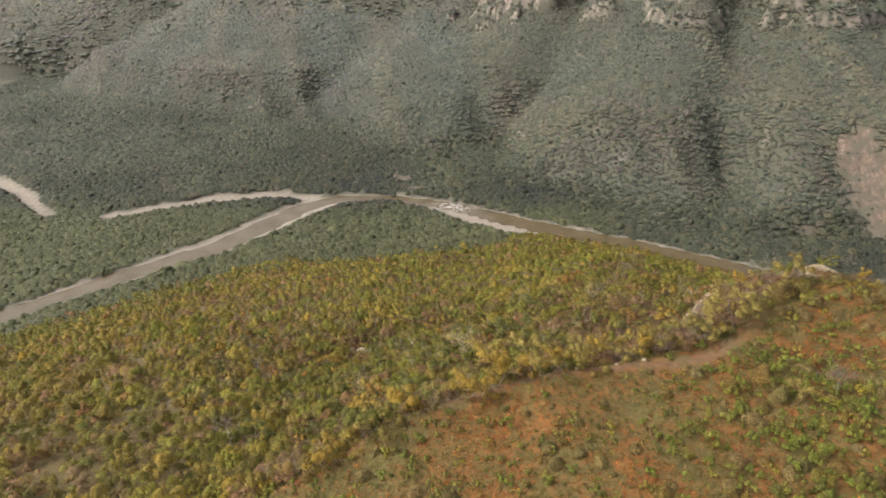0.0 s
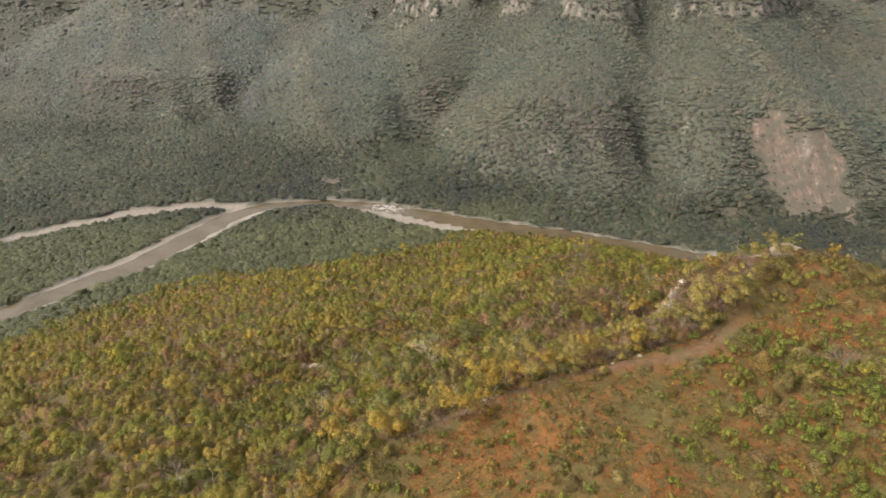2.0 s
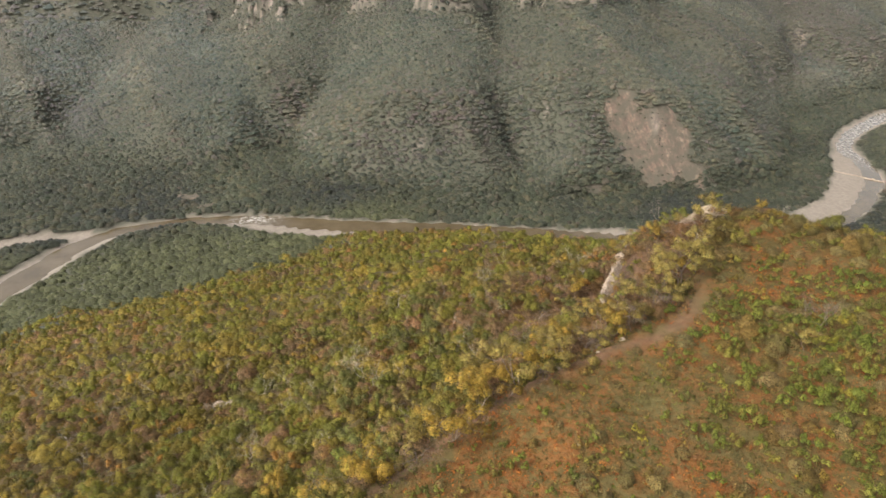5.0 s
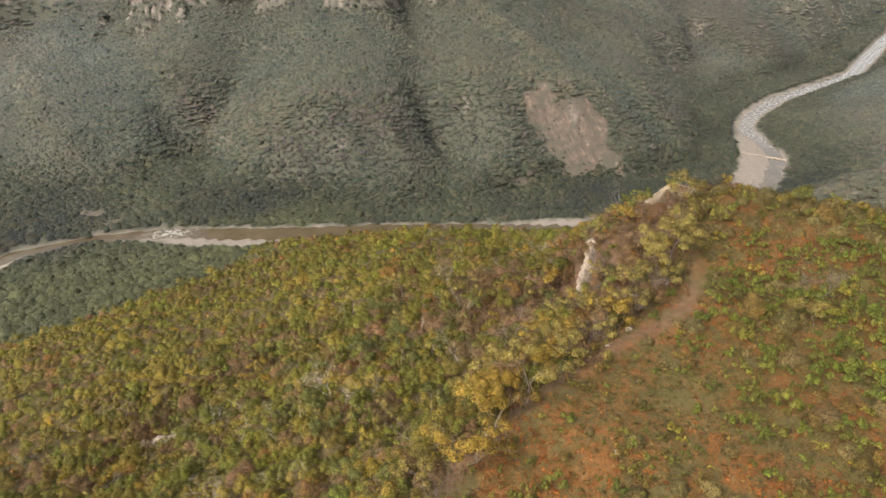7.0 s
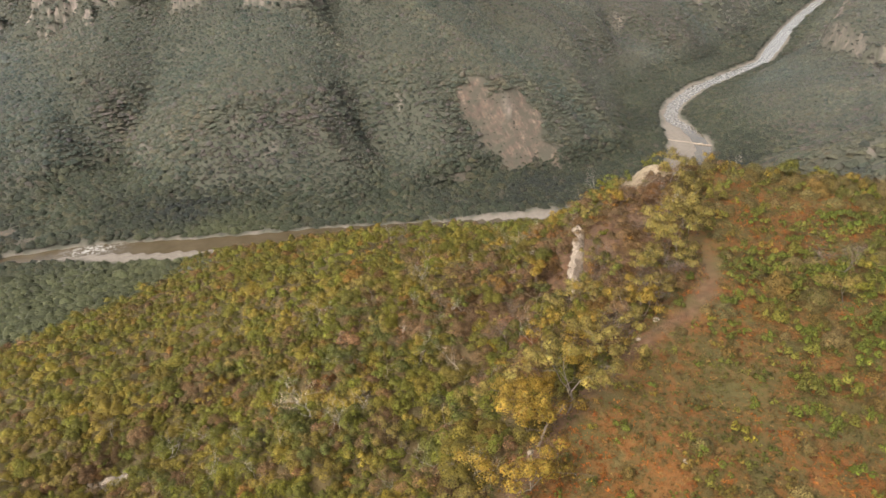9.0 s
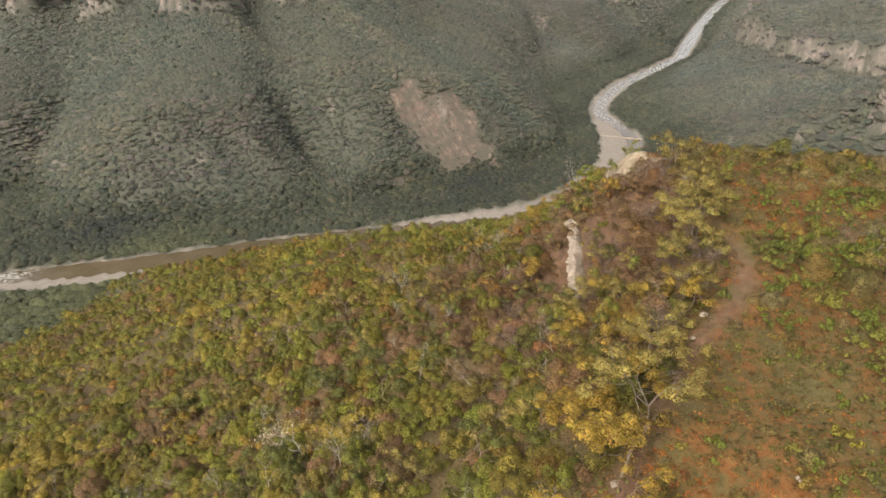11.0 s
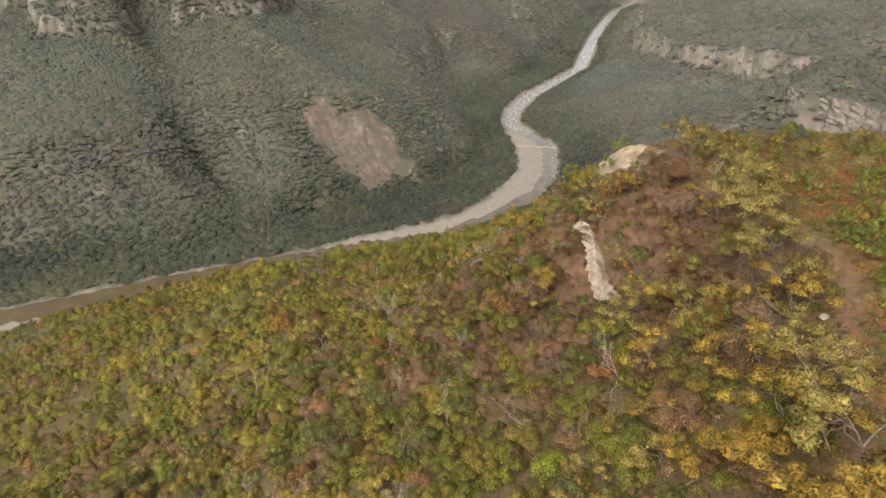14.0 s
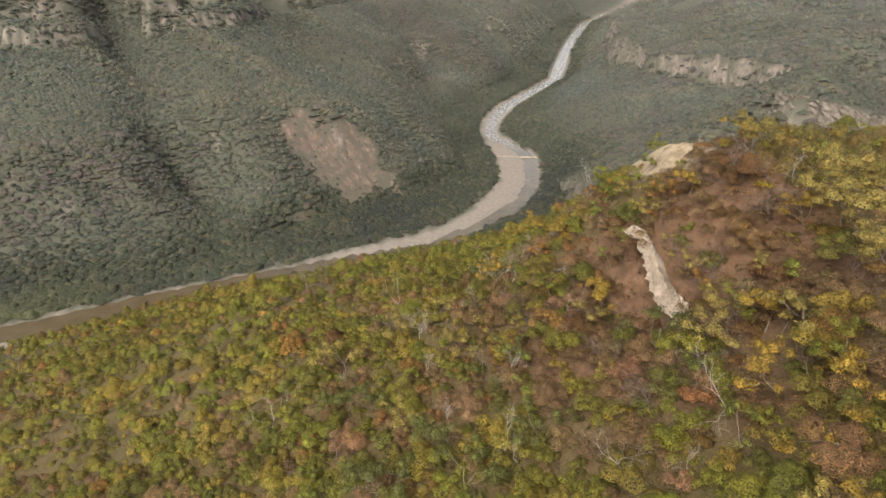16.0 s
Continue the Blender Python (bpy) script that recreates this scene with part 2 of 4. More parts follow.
EAST_CLIFF = [(1700, 700), (1100, 530), (830, 440), (796, 397), (784, 363), (742, 296), (728, 256), (735, 226), (722, 190), (690, 100)]
SPUR = [(300, -60), (345, 70), (361, 116), (367, 148), (440, 142), (535, 150), (640, 110), (720, 0)]


def along(x, y, line):
    """Distance from a line of corners, the side (left of its way is positive) and the width that the line carries there."""
    best, side, wide = np.full(x.shape, 1e9), np.zeros(x.shape), np.zeros(x.shape)
    for a, b in zip(line, line[1:]):
        ex, ey = b[0] - a[0], b[1] - a[1]
        t = np.clip(((x - a[0]) * ex + (y - a[1]) * ey) / (ex * ex + ey * ey), 0, 1)
        d = np.hypot(x - a[0] - t * ex, y - a[1] - t * ey)
        near = d < best
        best = np.where(near, d, best)
        side = np.where(near, np.sign(ex * (y - a[1]) - ey * (x - a[0])), side)
        if len(a) > 2:
            wide = np.where(near, a[2] + t * (b[2] - a[2]), wide)
    return best, side, wide


def ramp(v, a, b):
    t = np.clip((v - a) / (b - a), 0, 1)
    return t * t * (3 - 2 * t)


def hashed(i, j, seed):
    n = np.sin(i * 127.1 + j * 311.7 + seed * 74.7) * 43758.5453
    return n - np.floor(n)


def lumps(x, y, size, seed=0):
    """Smooth noise from -1 to 1."""
    u, v = x / size, y / size
    i, j = np.floor(u), np.floor(v)
    f, g = u - i, v - j
    f, g = f * f * (3 - 2 * f), g * g * (3 - 2 * g)
    a = hashed(i, j, seed) * (1 - f) + hashed(i + 1, j, seed) * f
    b = hashed(i, j + 1, seed) * (1 - f) + hashed(i + 1, j + 1, seed) * f
    return 2 * (a * (1 - g) + b * g) - 1


def soft_least(a, b, k):
    h = np.clip(0.5 + 0.5 * (b - a) / k, 0, 1)
    return b + (a - b) * h - k * h * (1 - h)


def soft_most(a, b, k):
    return -soft_least(-a, -b, k)


def hump(x, y, cx, cy, rx, ry):
    return np.exp(-(((x - cx) / rx) ** 2) - ((y - cy) / ry) ** 2)


def mesa_edge(x, y):
    """Distance outside the rim of the near hill's flat top; negative on it."""
    d, s, _ = along(x, y, RIM)
    return np.where(s > 0, d, -d)


def inland(x, y, line):
    d, s, _ = along(x, y, line)
    return np.where(s > 0, d, -d)


def near_hill(x, y):
    west = 203.0 + 0.1125 * x - 0.4263 * y
    north = 0.52 * ((255 - x) * 0.436 + (384 - y) * 0.9)
    h = soft_least(west, north, 14)
    h = soft_least(h, 178 - 0.5 * (x - 112), 10)
    h = h + 5 * hump(x, y, 42, 170, 22, 60) - 7 * hump(x, y, -24, 132, 26, 32) - 3 * hump(x, y, -25, 156, 14, 10)
    # the knolls at the end of the ridge, and the lower ground to the west and by the river flats
    h = h + 7 * hump(x, y, 67, 204, 20, 24) + 4 * hump(x, y, 92, 285, 26, 50)
    h = h - 0.16 * np.maximum(-90 - x, 0) - 16 * ramp(y, 290, 430) * ramp(x, -125, -80) * ramp(x, 75, 20)
    out = mesa_edge(x, y) + 1.2 * lumps(x, y, 11, 4)
    fall = 0.8 * np.clip(out, 0, 10) + 1.3 * np.maximum(out - 10, 0)
    top = 178 + 0.8 * lumps(x, y, 17, 3) - fall - 0.02 * np.maximum(60 - y, 0)
    h = soft_most(np.minimum(h, 178), top, 3)
    # the stony nose that runs on beyond the flat top
    d, _, w = along(x, y, NOSE)
    h = soft_most(h, w - 0.75 * np.maximum(d - 3, 0), 3)
    d, s, _ = along(x, y, SCARP)
    d = -d * s
    h = h - 3.5 * hump(x, y, 50, 113, 9, 8) + 3.4 * ramp(d, -0.6, 1.0) * np.exp(-np.maximum(d, 0) / 9) * ramp(np.hypot(x - 56, y - 117.5), 14, 7)
    return h + 1.1 * lumps(x, y, 23, 1) + 0.5 * lumps(x, y, 9, 2)


def far_wall(x, y):
    d = inland(x, y, WALL_FOOT)
    rise, smooth = ramp(d, 0, 80), d + 9 * lumps(x, y, 45, 19)
    for line, deep, wide in ((RAVINE_A, 62, 40), (RAVINE_B, 52, 30), (RAVINE_C, 40, 30), (RAVINE_D, 45, 38), (RAVINE_E, 90, 60), (RAVINE_F, 45, 45)):
        cut = deep * np.exp(-np.sqrt(along(x, y, line)[0] ** 2 + 100) / wide) * rise * 1.5
        d, smooth = d - cut, smooth - 0.6 * cut
    # ribs and furrows that run down the slope
    rib = lumps(x + 0.25 * y, 0.22 * y, 52, 15)
    d = d + (32 * (0.5 - np.abs(rib)) + 9 * lumps(x + 0.2 * y, 0.3 * y, 23, 16)) * rise * ramp(d, 230, 150)
    d = d + 6 * lumps(x, y, 62, 5) * rise + 2.5 * lumps(x, y, 24, 6) * ramp(d, 5, 40)
    k = 0.72 + 0.28 * ramp(x, 40, 150)
    broken = 2.8 * ramp(lumps(x, y, 30, 17) + 0.5 * lumps(x, y, 13, 20), -0.15, 0.2) * ramp(x, -60, 60)
    h = 0.85 * np.minimum(d, 85) + 0.42 * np.clip(d - 85, 0, 400) + broken * (np.clip(smooth - 216, 0, 5) + np.clip(smooth - 238, 0, 4)) * ramp(d, 120, 180)
    h = h + 0.9 * np.clip(smooth - 250, 0, 80)
    return np.where(d > 0, h * k, d * 0.3)


def east_wall(x, y):
    d = -inland(x, y, EAST_FOOT)
    back = inland(x, y, EAST_CLIFF) + 16 * lumps(x, y, 42, 8) + 7 * lumps(x, y, 15, 24)
    d = d + 6 * lumps(x, y, 55, 7) * ramp(d, 5, 60)
    h = 62 * d / (np.maximum(d, 0) + np.maximum(-back, 0) + 1) + (27 + 8 * lumps(x, y, 50, 25)) * ramp(back, 0, 9) + 0.3 * np.clip(back, 0, 300)
    out, side, _ = along(x, y, SPUR)
    step = ramp(x, 400, 375) * (side > 0)
    ridge = 132 + 4 * lumps(x, y, 35, 18) - 0.66 * out - step * (15 * ramp(out + 2 * lumps(x, y, 9, 40), 3, 10) + 4 * ramp(out, 14, 24))
    h = np.maximum(h, ridge)
    return np.where(d > 0, h, d * 0.3)


def land(x, y):
    x, y = np.asarray(x, float), np.asarray(y, float)
    flat = 2.2 + 0.8 * lumps(x, y, 40, 9) + 0.03 * np.clip(y - 480, 0, 200)
    h = np.maximum(np.maximum(near_hill(x, y), flat), np.maximum(far_wall(x, y), east_wall(x, y)))
    d, _, w = along(x, y, BED)
    d2, _, w2 = along(x, y, BED_FAR)
    edge = np.minimum(d - w, d2 - w2) + 1.5 * lumps(x, y, 12, 11)
    b, _, bw = along(x, y, BARS)
    c, _, cw = along(x, y, BARS_WEST)
    edge = np.minimum(edge, np.minimum(b - bw, c - cw) + 2.0 * lumps(x, y, 14, 12))
    gravel = 0.55 + 0.25 * lumps(x, y, 11, 13)
    h = gravel + (h - gravel) * ramp(edge, 0, 7)
    d, _, w = along(x, y, WET)
    d2, _, w2 = along(x, y, WET_FAR)
    wet = np.minimum(d - w, d2 - w2) + 1.2 * lumps(x, y, 15, 14)
    return np.where(h < 12, h - 2.0 * (1 - ramp(wet, -2.5, 1.0)), h), edge, wet


# ---- ground, water ----


def axis(c, a, b, d, fine, mid):
    """A row of coordinates: fine from a to b, middling from c to d, wider and wider out to the horizon."""
    wide = np.cumsum(mid * 1.16 ** np.arange(1, 38))
    return np.concatenate([c - wide[::-1], np.arange(c, a, mid), np.arange(a, b, fine), np.arange(b, d, mid), d - mid + wide])


def inside(x, y, poly):
    """Whether places lie inside a ring of corners."""
    hit = np.zeros(x.shape, bool)
    for (ax, ay), (bx, by) in zip(poly, poly[1:] + poly[:1]):
        crossing = ((ay > y) != (by > y)) & (x < (bx - ax) * (y - ay) / (by - ay + 1e-9) + ax)
        hit ^= crossing
    return hit


SLIDE = [(342, 528), (360, 522), (378, 510), (390, 500), (396, 488), (398, 472), (401, 456), (404, 442), (374, 448), (357, 457), (343, 479), (332, 495), (326, 506), (331, 520)]


TRAIL = [(-30, 59), (-18, 66.5), (-5.5, 73.5), (10, 79.6), (19, 82), (30, 84), (38, 84.4), (46.5, 87), (53, 92), (60, 99)]


def scarp_front(x, y):
    """Whether a place lies before or on the bare scarp."""
    d, side, _ = along(x, y, SCARP)
    return (d < np.where(side > 0, 2.6, 0.7)) & (np.hypot(x - 53.5, y - 115.5) < 9)


def covers(x, y, h, edge):
    """What covers the ground: sand by the river, the bare scar of the landslide, straw on the flat top."""
    sand = (1 - ramp(edge + 1.6 * lumps(x, y, 9, 34), -1.0, 1.5))
    sand = np.maximum(sand, ramp(hump(x, y, 87, 126, 11, 10) + 0.35 * lumps(x, y, 4, 26), 0.5, 0.75))
    sand = np.maximum(sand, ramp(hump(x, y, -24, 152, 5, 2.2) + 0.3 * lumps(x, y, 3, 27), 0.5, 0.8))
    scar = inside(x + 9 * lumps(x, y, 15, 21) + 3 * lumps(x, y, 5, 36), y + 9 * lumps(x, y, 15, 22) + 3 * lumps(x, y, 5, 37), SLIDE) * 1.0
    # brush has grown back over the western half of the slide
    scar = scar * ramp(0.05 * (x - 338) + 0.9 * lumps(x, y, 10, 38) + 0.5 * lumps(x, y, 4, 39), -0.6, 0.25)
    for cx, cy, r in ((78, 143, 6), (72, 137, 4), (47, 130, 4), (58, 131, 3), (-38, 584, 12), (-27, 560, 9), (298, 468, 10)):
        scar = np.maximum(scar, ramp(hump(x, y, cx, cy, r, r * 0.7) + 0.3 * lumps(x, y, r, 28), 0.45, 0.7))
    straw = (1 - ramp(mesa_edge(x, y) + 3 * lumps(x, y, 8, 23), -3, 5)) * ramp(h, 150, 165)
    own = near_hill(x, y) > np.maximum(far_wall(x, y), east_wall(x, y)) + 1
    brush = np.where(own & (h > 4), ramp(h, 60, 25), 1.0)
    return np.stack([sand, scar, straw, brush], -1)


def steepness(x, y):
    return np.hypot(land(x + 2.5, y)[0] - land(x - 2.5, y)[0], land(x, y + 2.5)[0] - land(x, y - 2.5)[0]) / 5


GRID = {}


def standing(x, y):
    """The height of the ground's surface itself."""
    x, y = np.asarray(x, float), np.asarray(y, float)
    xs, ys, h = GRID["x"], GRID["y"], GRID["h"]
    i, j = np.clip(np.searchsorted(xs, x) - 1, 0, len(xs) - 2), np.clip(np.searchsorted(ys, y) - 1, 0, len(ys) - 2)
    f, g = (x - xs[i]) / (xs[i + 1] - xs[i]), (y - ys[j]) / (ys[j + 1] - ys[j])
    return (h[j, i] * (1 - f) + h[j, i + 1] * f) * (1 - g) + (h[j + 1, i] * (1 - f) + h[j + 1, i + 1] * f) * g


def build_ground():
    xs, ys = axis(-620, -60, 115, 1480, 1.5, 6.0), axis(-60, 50, 170, 960, 1.5, 6.0)
    gx, gy = np.meshgrid(xs, ys)
    h, edge, wet = land(gx, gy)
    nx, ny = len(xs), len(ys)
    GRID.update(x=xs, y=ys, h=h)
    v = np.stack([gx, gy, h], -1).reshape(-1, 3)
    i = (np.arange(ny - 1)[:, None] * nx + np.arange(nx - 1)).ravel()
    f = np.stack([i, i + 1, i + nx + 1, i + nx], -1)
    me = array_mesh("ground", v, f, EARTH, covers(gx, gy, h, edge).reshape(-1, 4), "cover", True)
    stony = ramp(steepness(gx, gy) + 0.9 * lumps(gx, gy, 13, 29) + 0.6 * lumps(gx, gy, 6, 30), 1.7, 2.4) * (near_hill(gx, gy) < 60) * (0.55 + 0.45 * ramp(lumps(gx, gy, 21, 33), -0.3, 0.3))
    me.attributes.new("rock", "FLOAT", "POINT").data.foreach_set("value", stony.ravel().astype(np.float32))
    worn = ramp(along(gx, gy, TRAIL)[0] + 0.9 * lumps(gx, gy, 4, 44) + 0.5 * lumps(gx, gy, 9, 45), 1.9, 0.5) * 0.8 * ramp(gx, 62, 40)
    worn = np.maximum(worn, 0.85 * ramp(hump(gx, gy, 56, 110, 30, 26) + 0.2 * lumps(gx, gy, 8, 46), 0.25, 0.7) * (mesa_edge(gx, gy) > 1))
    me.attributes.new("worn", "FLOAT", "POINT").data.foreach_set("value", worn.ravel().astype(np.float32))
    ob = new("ground", me)
    return tagged(ob, "canyon ground of dry earth, straw and pale river gravel", "ground", kind="structure")


def build_water():
    rows, tops = [], []
    for line in (WET, WET_FAR):
        p = np.array(line, float)
        for a, b in zip(p, p[1:]):
            n = max(2, int(np.hypot(*(b - a)[:2]) / 8))
            rows += [a + (b - a) * t for t in np.arange(n) / n]
    r = np.array(rows)
    way = np.gradient(r[:, :2], axis=0)
    way /= np.linalg.norm(way, axis=1)[:, None]
    out = np.stack([-way[:, 1], way[:, 0]], -1)
    cross = np.linspace(-1, 1, 7)
    v = r[:, None, :2] + out[:, None] * (r[:, 2, None] + 3.5)[:, :, None] * cross[None, :, None]
    v = np.concatenate([v, np.zeros((*v.shape[:2], 1))], -1)
    n, k = v.shape[:2]
    i = (np.arange(n - 1)[:, None] * k + np.arange(k - 1)).ravel()
    f = np.stack([i, i + 1, i + k + 1, i + k], -1)[:, ::-1]
    x, y = v[..., 0].ravel(), v[..., 1].ravel()
    rapid = np.maximum(hump(x, y, 12, 527, 16, 9), ramp(x, 575, 600) * (1 - ramp(x, 1800, 2400)) * 0.45)
    ob = new("water", array_mesh("water", v.reshape(-1, 3), f, WATER, np.stack([rapid, rapid, rapid], -1), "cover", True))
    return tagged(ob, "muddy brown river with pale rapids between gravel bars", "river", kind="structure")


build_ground()
build_water()


# ---- plants ----
rng = np.random.default_rng(7)


def unit(v):
    return v / (np.linalg.norm(v, axis=-1, keepdims=True) + 1e-9)


def blades(p, up, size, rng):
    """Slender three-cornered leaf clumps at the places p that face along up."""
    n = len(p)
    a = unit(np.cross(up, rng.normal(size=(n, 3))))
    b = np.cross(up, a)
    s = size * rng.uniform(0.6, 1.5, (n, 1))
    w = s * rng.uniform(0.28, 0.7, (n, 1))
    return np.stack([p + a * s, p - a * s * 0.6 + b * w, p - a * s * 0.5 - b * w - up * s * 0.25], 1).astype(np.float32)


def leaf_cloud(leaves, lobes, size, rng, flat=0.78, low=0.2, spread_out=0.6, shell=0.7):
    """Leaf clumps over some rounded lobes, in a crown about one metre in radius over z = 0, and the way that the crown bulges at each."""
    c = unit(rng.normal(size=(lobes, 3)))
    c[:, 2] = np.abs(c[:, 2]) * 0.85
    c *= spread_out * rng.uniform(0.4, 1.0, (lobes, 1))
    rad = rng.uniform(0.34, 0.58, lobes)
    k = rng.integers(0, lobes, leaves)
    d = rng.normal(size=(leaves, 3))
    d[:, 2] += 0.5
    d = unit(d)
    p = c[k] + d * (rad[k] * rng.uniform(shell, 1.08, leaves))[:, None]
    q = blades(p, unit(d * 0.8 + rng.normal(size=(leaves, 3)) * 0.6 + np.array([0, 0, 0.25])), size, rng)
    q[..., 2] = q[..., 2] * flat + low
    ways = unit(0.5 * d + 0.65 * p + 0.12 * rng.normal(size=(leaves, 3)) + np.array([0, 0, 0.25]))
    ways = np.repeat(ways[:, None], 3, 1)
    return q, ways


def lobed(rng, rings=4, sides=11, lobes=7, leaves=0, size=0.08, flat=0.9, low=0.0):
    """A rounded crown of swelling lobes, about one metre in radius over z = 0, its surface broken by small leaf clumps: triangles and the way that the crown bulges at each corner."""
    c = unit(rng.normal(size=(lobes, 3)) + np.array([0, 0, 0.35]))
    c[:, 2] = np.abs(c[:, 2])
    swell, wide, lean = rng.uniform(0.16, 0.38, lobes), rng.uniform(0.3, 0.55, lobes), rng.normal(size=3) * 0.12

    def reach(d):
        near = np.arccos(np.clip(d @ c.T, -1, 1))
        return 0.68 + (swell * np.exp(-((near / wide) ** 2))).max(-1)

    up = np.linspace(-0.2, 1.2, rings)[:, None] + rng.uniform(-0.1, 0.1, (rings, sides))
    t = (np.arange(sides) + 0.5 * (np.arange(rings) % 2)[:, None] + rng.uniform(-0.25, 0.25, (rings, sides))) * 2 * np.pi / sides
    d = np.stack([np.cos(t) * np.cos(up), np.sin(t) * np.cos(up), np.sin(up)], -1).reshape(-1, 3)
    d = np.concatenate([d, np.array([[0.0, 0.0, 1.0]])])
    v = d * (reach(d) * rng.uniform(0.92, 1.06, len(d)))[:, None]
    f = []
    for k in range(rings - 1):
        for i in range(sides):
            a, b = k * sides + i, k * sides + (i + 1) % sides
            f += [(a, b, a + sides), (b, b + sides, a + sides)]
    f = np.array(f + [((rings - 1) * sides + i, (rings - 1) * sides + (i + 1) % sides, rings * sides) for i in range(sides)])
    n = np.zeros_like(v)
    for k in range(3):
        np.add.at(n, f[:, k], np.cross(v[f[:, 1]] - v[f[:, 0]], v[f[:, 2]] - v[f[:, 0]]))
    n = unit(0.75 * unit(n) + 0.35 * d + np.array([0, 0, 0.15]))
    q, ways = v[f], n[f]
    if leaves:
        g = unit(rng.normal(size=(leaves, 3)) + np.array([0, 0, 0.55]))
        g[:, 2] = np.maximum(g[:, 2], -0.2)
        p = g * (reach(g) * rng.uniform(0.85, 1.3, leaves))[:, None]
        b = blades(p, unit(g * 0.8 + rng.normal(size=(leaves, 3)) * 0.5), size, rng)
        w = unit(n[np.argmax(g @ d.T, 1)] + 0.45 * rng.normal(size=(leaves, 3)))
        q, ways = np.concatenate([q * 0.92, b]), np.concatenate([ways, np.repeat(w[:, None], 3, 1)])
    q = q + lean * np.maximum(q[..., 2:], 0)
    q[..., 2] = q[..., 2] * flat + low
    return q.astype(np.float32), ways


def billowed(rng, masses, form, leaves, size):
    """A spreading crown of several leafy masses at uneven heights, about one metre in radius over z = 0."""
    turn, first = rng.uniform(0.45, 0.75), rng.uniform(0, 6.28)
    tall, squash = rng.uniform(0.5, 0.95), rng.uniform(0.75, 1.0)
    out, ways = [], []
    for k in range(masses):
        t, far = first + k * 2.4 + rng.normal() * 0.3, np.sqrt((k + 0.3) / masses) * turn * rng.uniform(0.85, 1.2)
        at = np.array([np.cos(t) * far, np.sin(t) * far * squash, tall * (1 - 0.75 * far * far) * rng.uniform(0.6, 1.1) - 0.1])
        q, w = lobed(rng, *form, leaves=leaves // masses, size=size / 0.5, flat=rng.uniform(0.55, 0.9))
        q = q * rng.uniform(0.3, 0.52) + at
        out.append(q)
        ways.append(unit(0.8 * w + 0.7 * unit(q)))
    q, ways = np.concatenate(out), np.concatenate(ways)
    q[..., 2] = np.maximum(q[..., 2], -0.15)
    return q.astype(np.float32), ways


def facing_up(shape, share=1.6):
    return shape[0], unit(shape[1] + np.array([0, 0, share]))


def dome(rng, sides=5, full=True):
    """A ragged crown with an uneven outline, about one metre in radius over z = 0: corners and triangles."""
    rings = ((1.0, -0.1), (0.66, 0.6)) if full else ((1.0, -0.1),)
    v = []
    for k, (r, z) in enumerate(rings):
        t = (np.arange(sides) + 0.5 * k + rng.uniform(-0.3, 0.3, sides)) * 2 * np.pi / sides
        rr = r * rng.uniform(0.55, 1.35, sides)
        v.append(np.stack([np.cos(t) * rr, np.sin(t) * rr, z * rng.uniform(0.6, 1.4, sides)], -1))
    v = np.concatenate(v + [np.array([[rng.normal() * 0.2, rng.normal() * 0.2, rng.uniform(0.7, 1.0)]])])
    f, n = [], sides
    for i in range(n):
        j = (i + 1) % n
        f += [(i, j, n + i), (j, n + j, n + i), (n + i, n + j, 2 * n)] if full else [(i, j, n)]
    return v, np.array(f)


def canopy(name, x, y, radius, tall, tints, protos, label):
    """One mesh of very many far crowns."""
    z = standing(x, y)
    which, turn = rng.integers(0, len(protos), len(x)), rng.uniform(0, 2 * np.pi, len(x))
    out, cols, faces, at = [], [], [], 0
    for k, (v, f) in enumerate(protos):
        s = np.flatnonzero(which == k)
        c, d, r, t = (w[s][:, None] for w in (np.cos(turn), np.sin(turn), radius, tall))
        p = np.stack([x[s][:, None] + (v[:, 0] * c - v[:, 1] * d) * r, y[s][:, None] + (v[:, 0] * d + v[:, 1] * c) * r, z[s][:, None] + v[:, 2] * t], -1)
        out.append(p.reshape(-1, 3))
        cols.append(np.repeat(tints[s], len(v), 0))
        faces.append((f[None] + at + (np.arange(len(s)) * len(v))[:, None, None]).reshape(-1, 3))
        at += len(s) * len(v)
    ob = new(name, array_mesh(name, np.concatenate(out), np.concatenate(faces), FAR_LEAF, np.concatenate(cols), smooth=True))
    return tagged(ob, label, "forest", kind="stuff")


def twig_cloud(twigs, rng, thick=0.02):
    """Bare twigs that fan out from the base, as thin three-cornered blades."""
    d = rng.normal(size=(twigs, 3)) * np.array([1, 1, 0.5])
    d[:, 2] = np.abs(d[:, 2]) + 0.3
    d = unit(d)
    start = d * rng.uniform(0.05, 0.85, (twigs, 1)) + rng.normal(size=(twigs, 3)) * 0.12
    way = d + rng.normal(size=(twigs, 3)) * 0.7
    end = start + way * rng.uniform(0.12, 0.32, (twigs, 1))
    side = unit(np.cross(way, rng.normal(size=(twigs, 3))))
    w = thick * rng.uniform(0.5, 1.3, (twigs, 1))
    q = np.stack([start - side * w, start + side * w, end], 1)
    q[..., 2] = np.maximum(q[..., 2], -0.1)
    return q.astype(np.float32), np.repeat(unit(d + 0.2 * rng.normal(size=(twigs, 3)))[:, None], 3, 1)


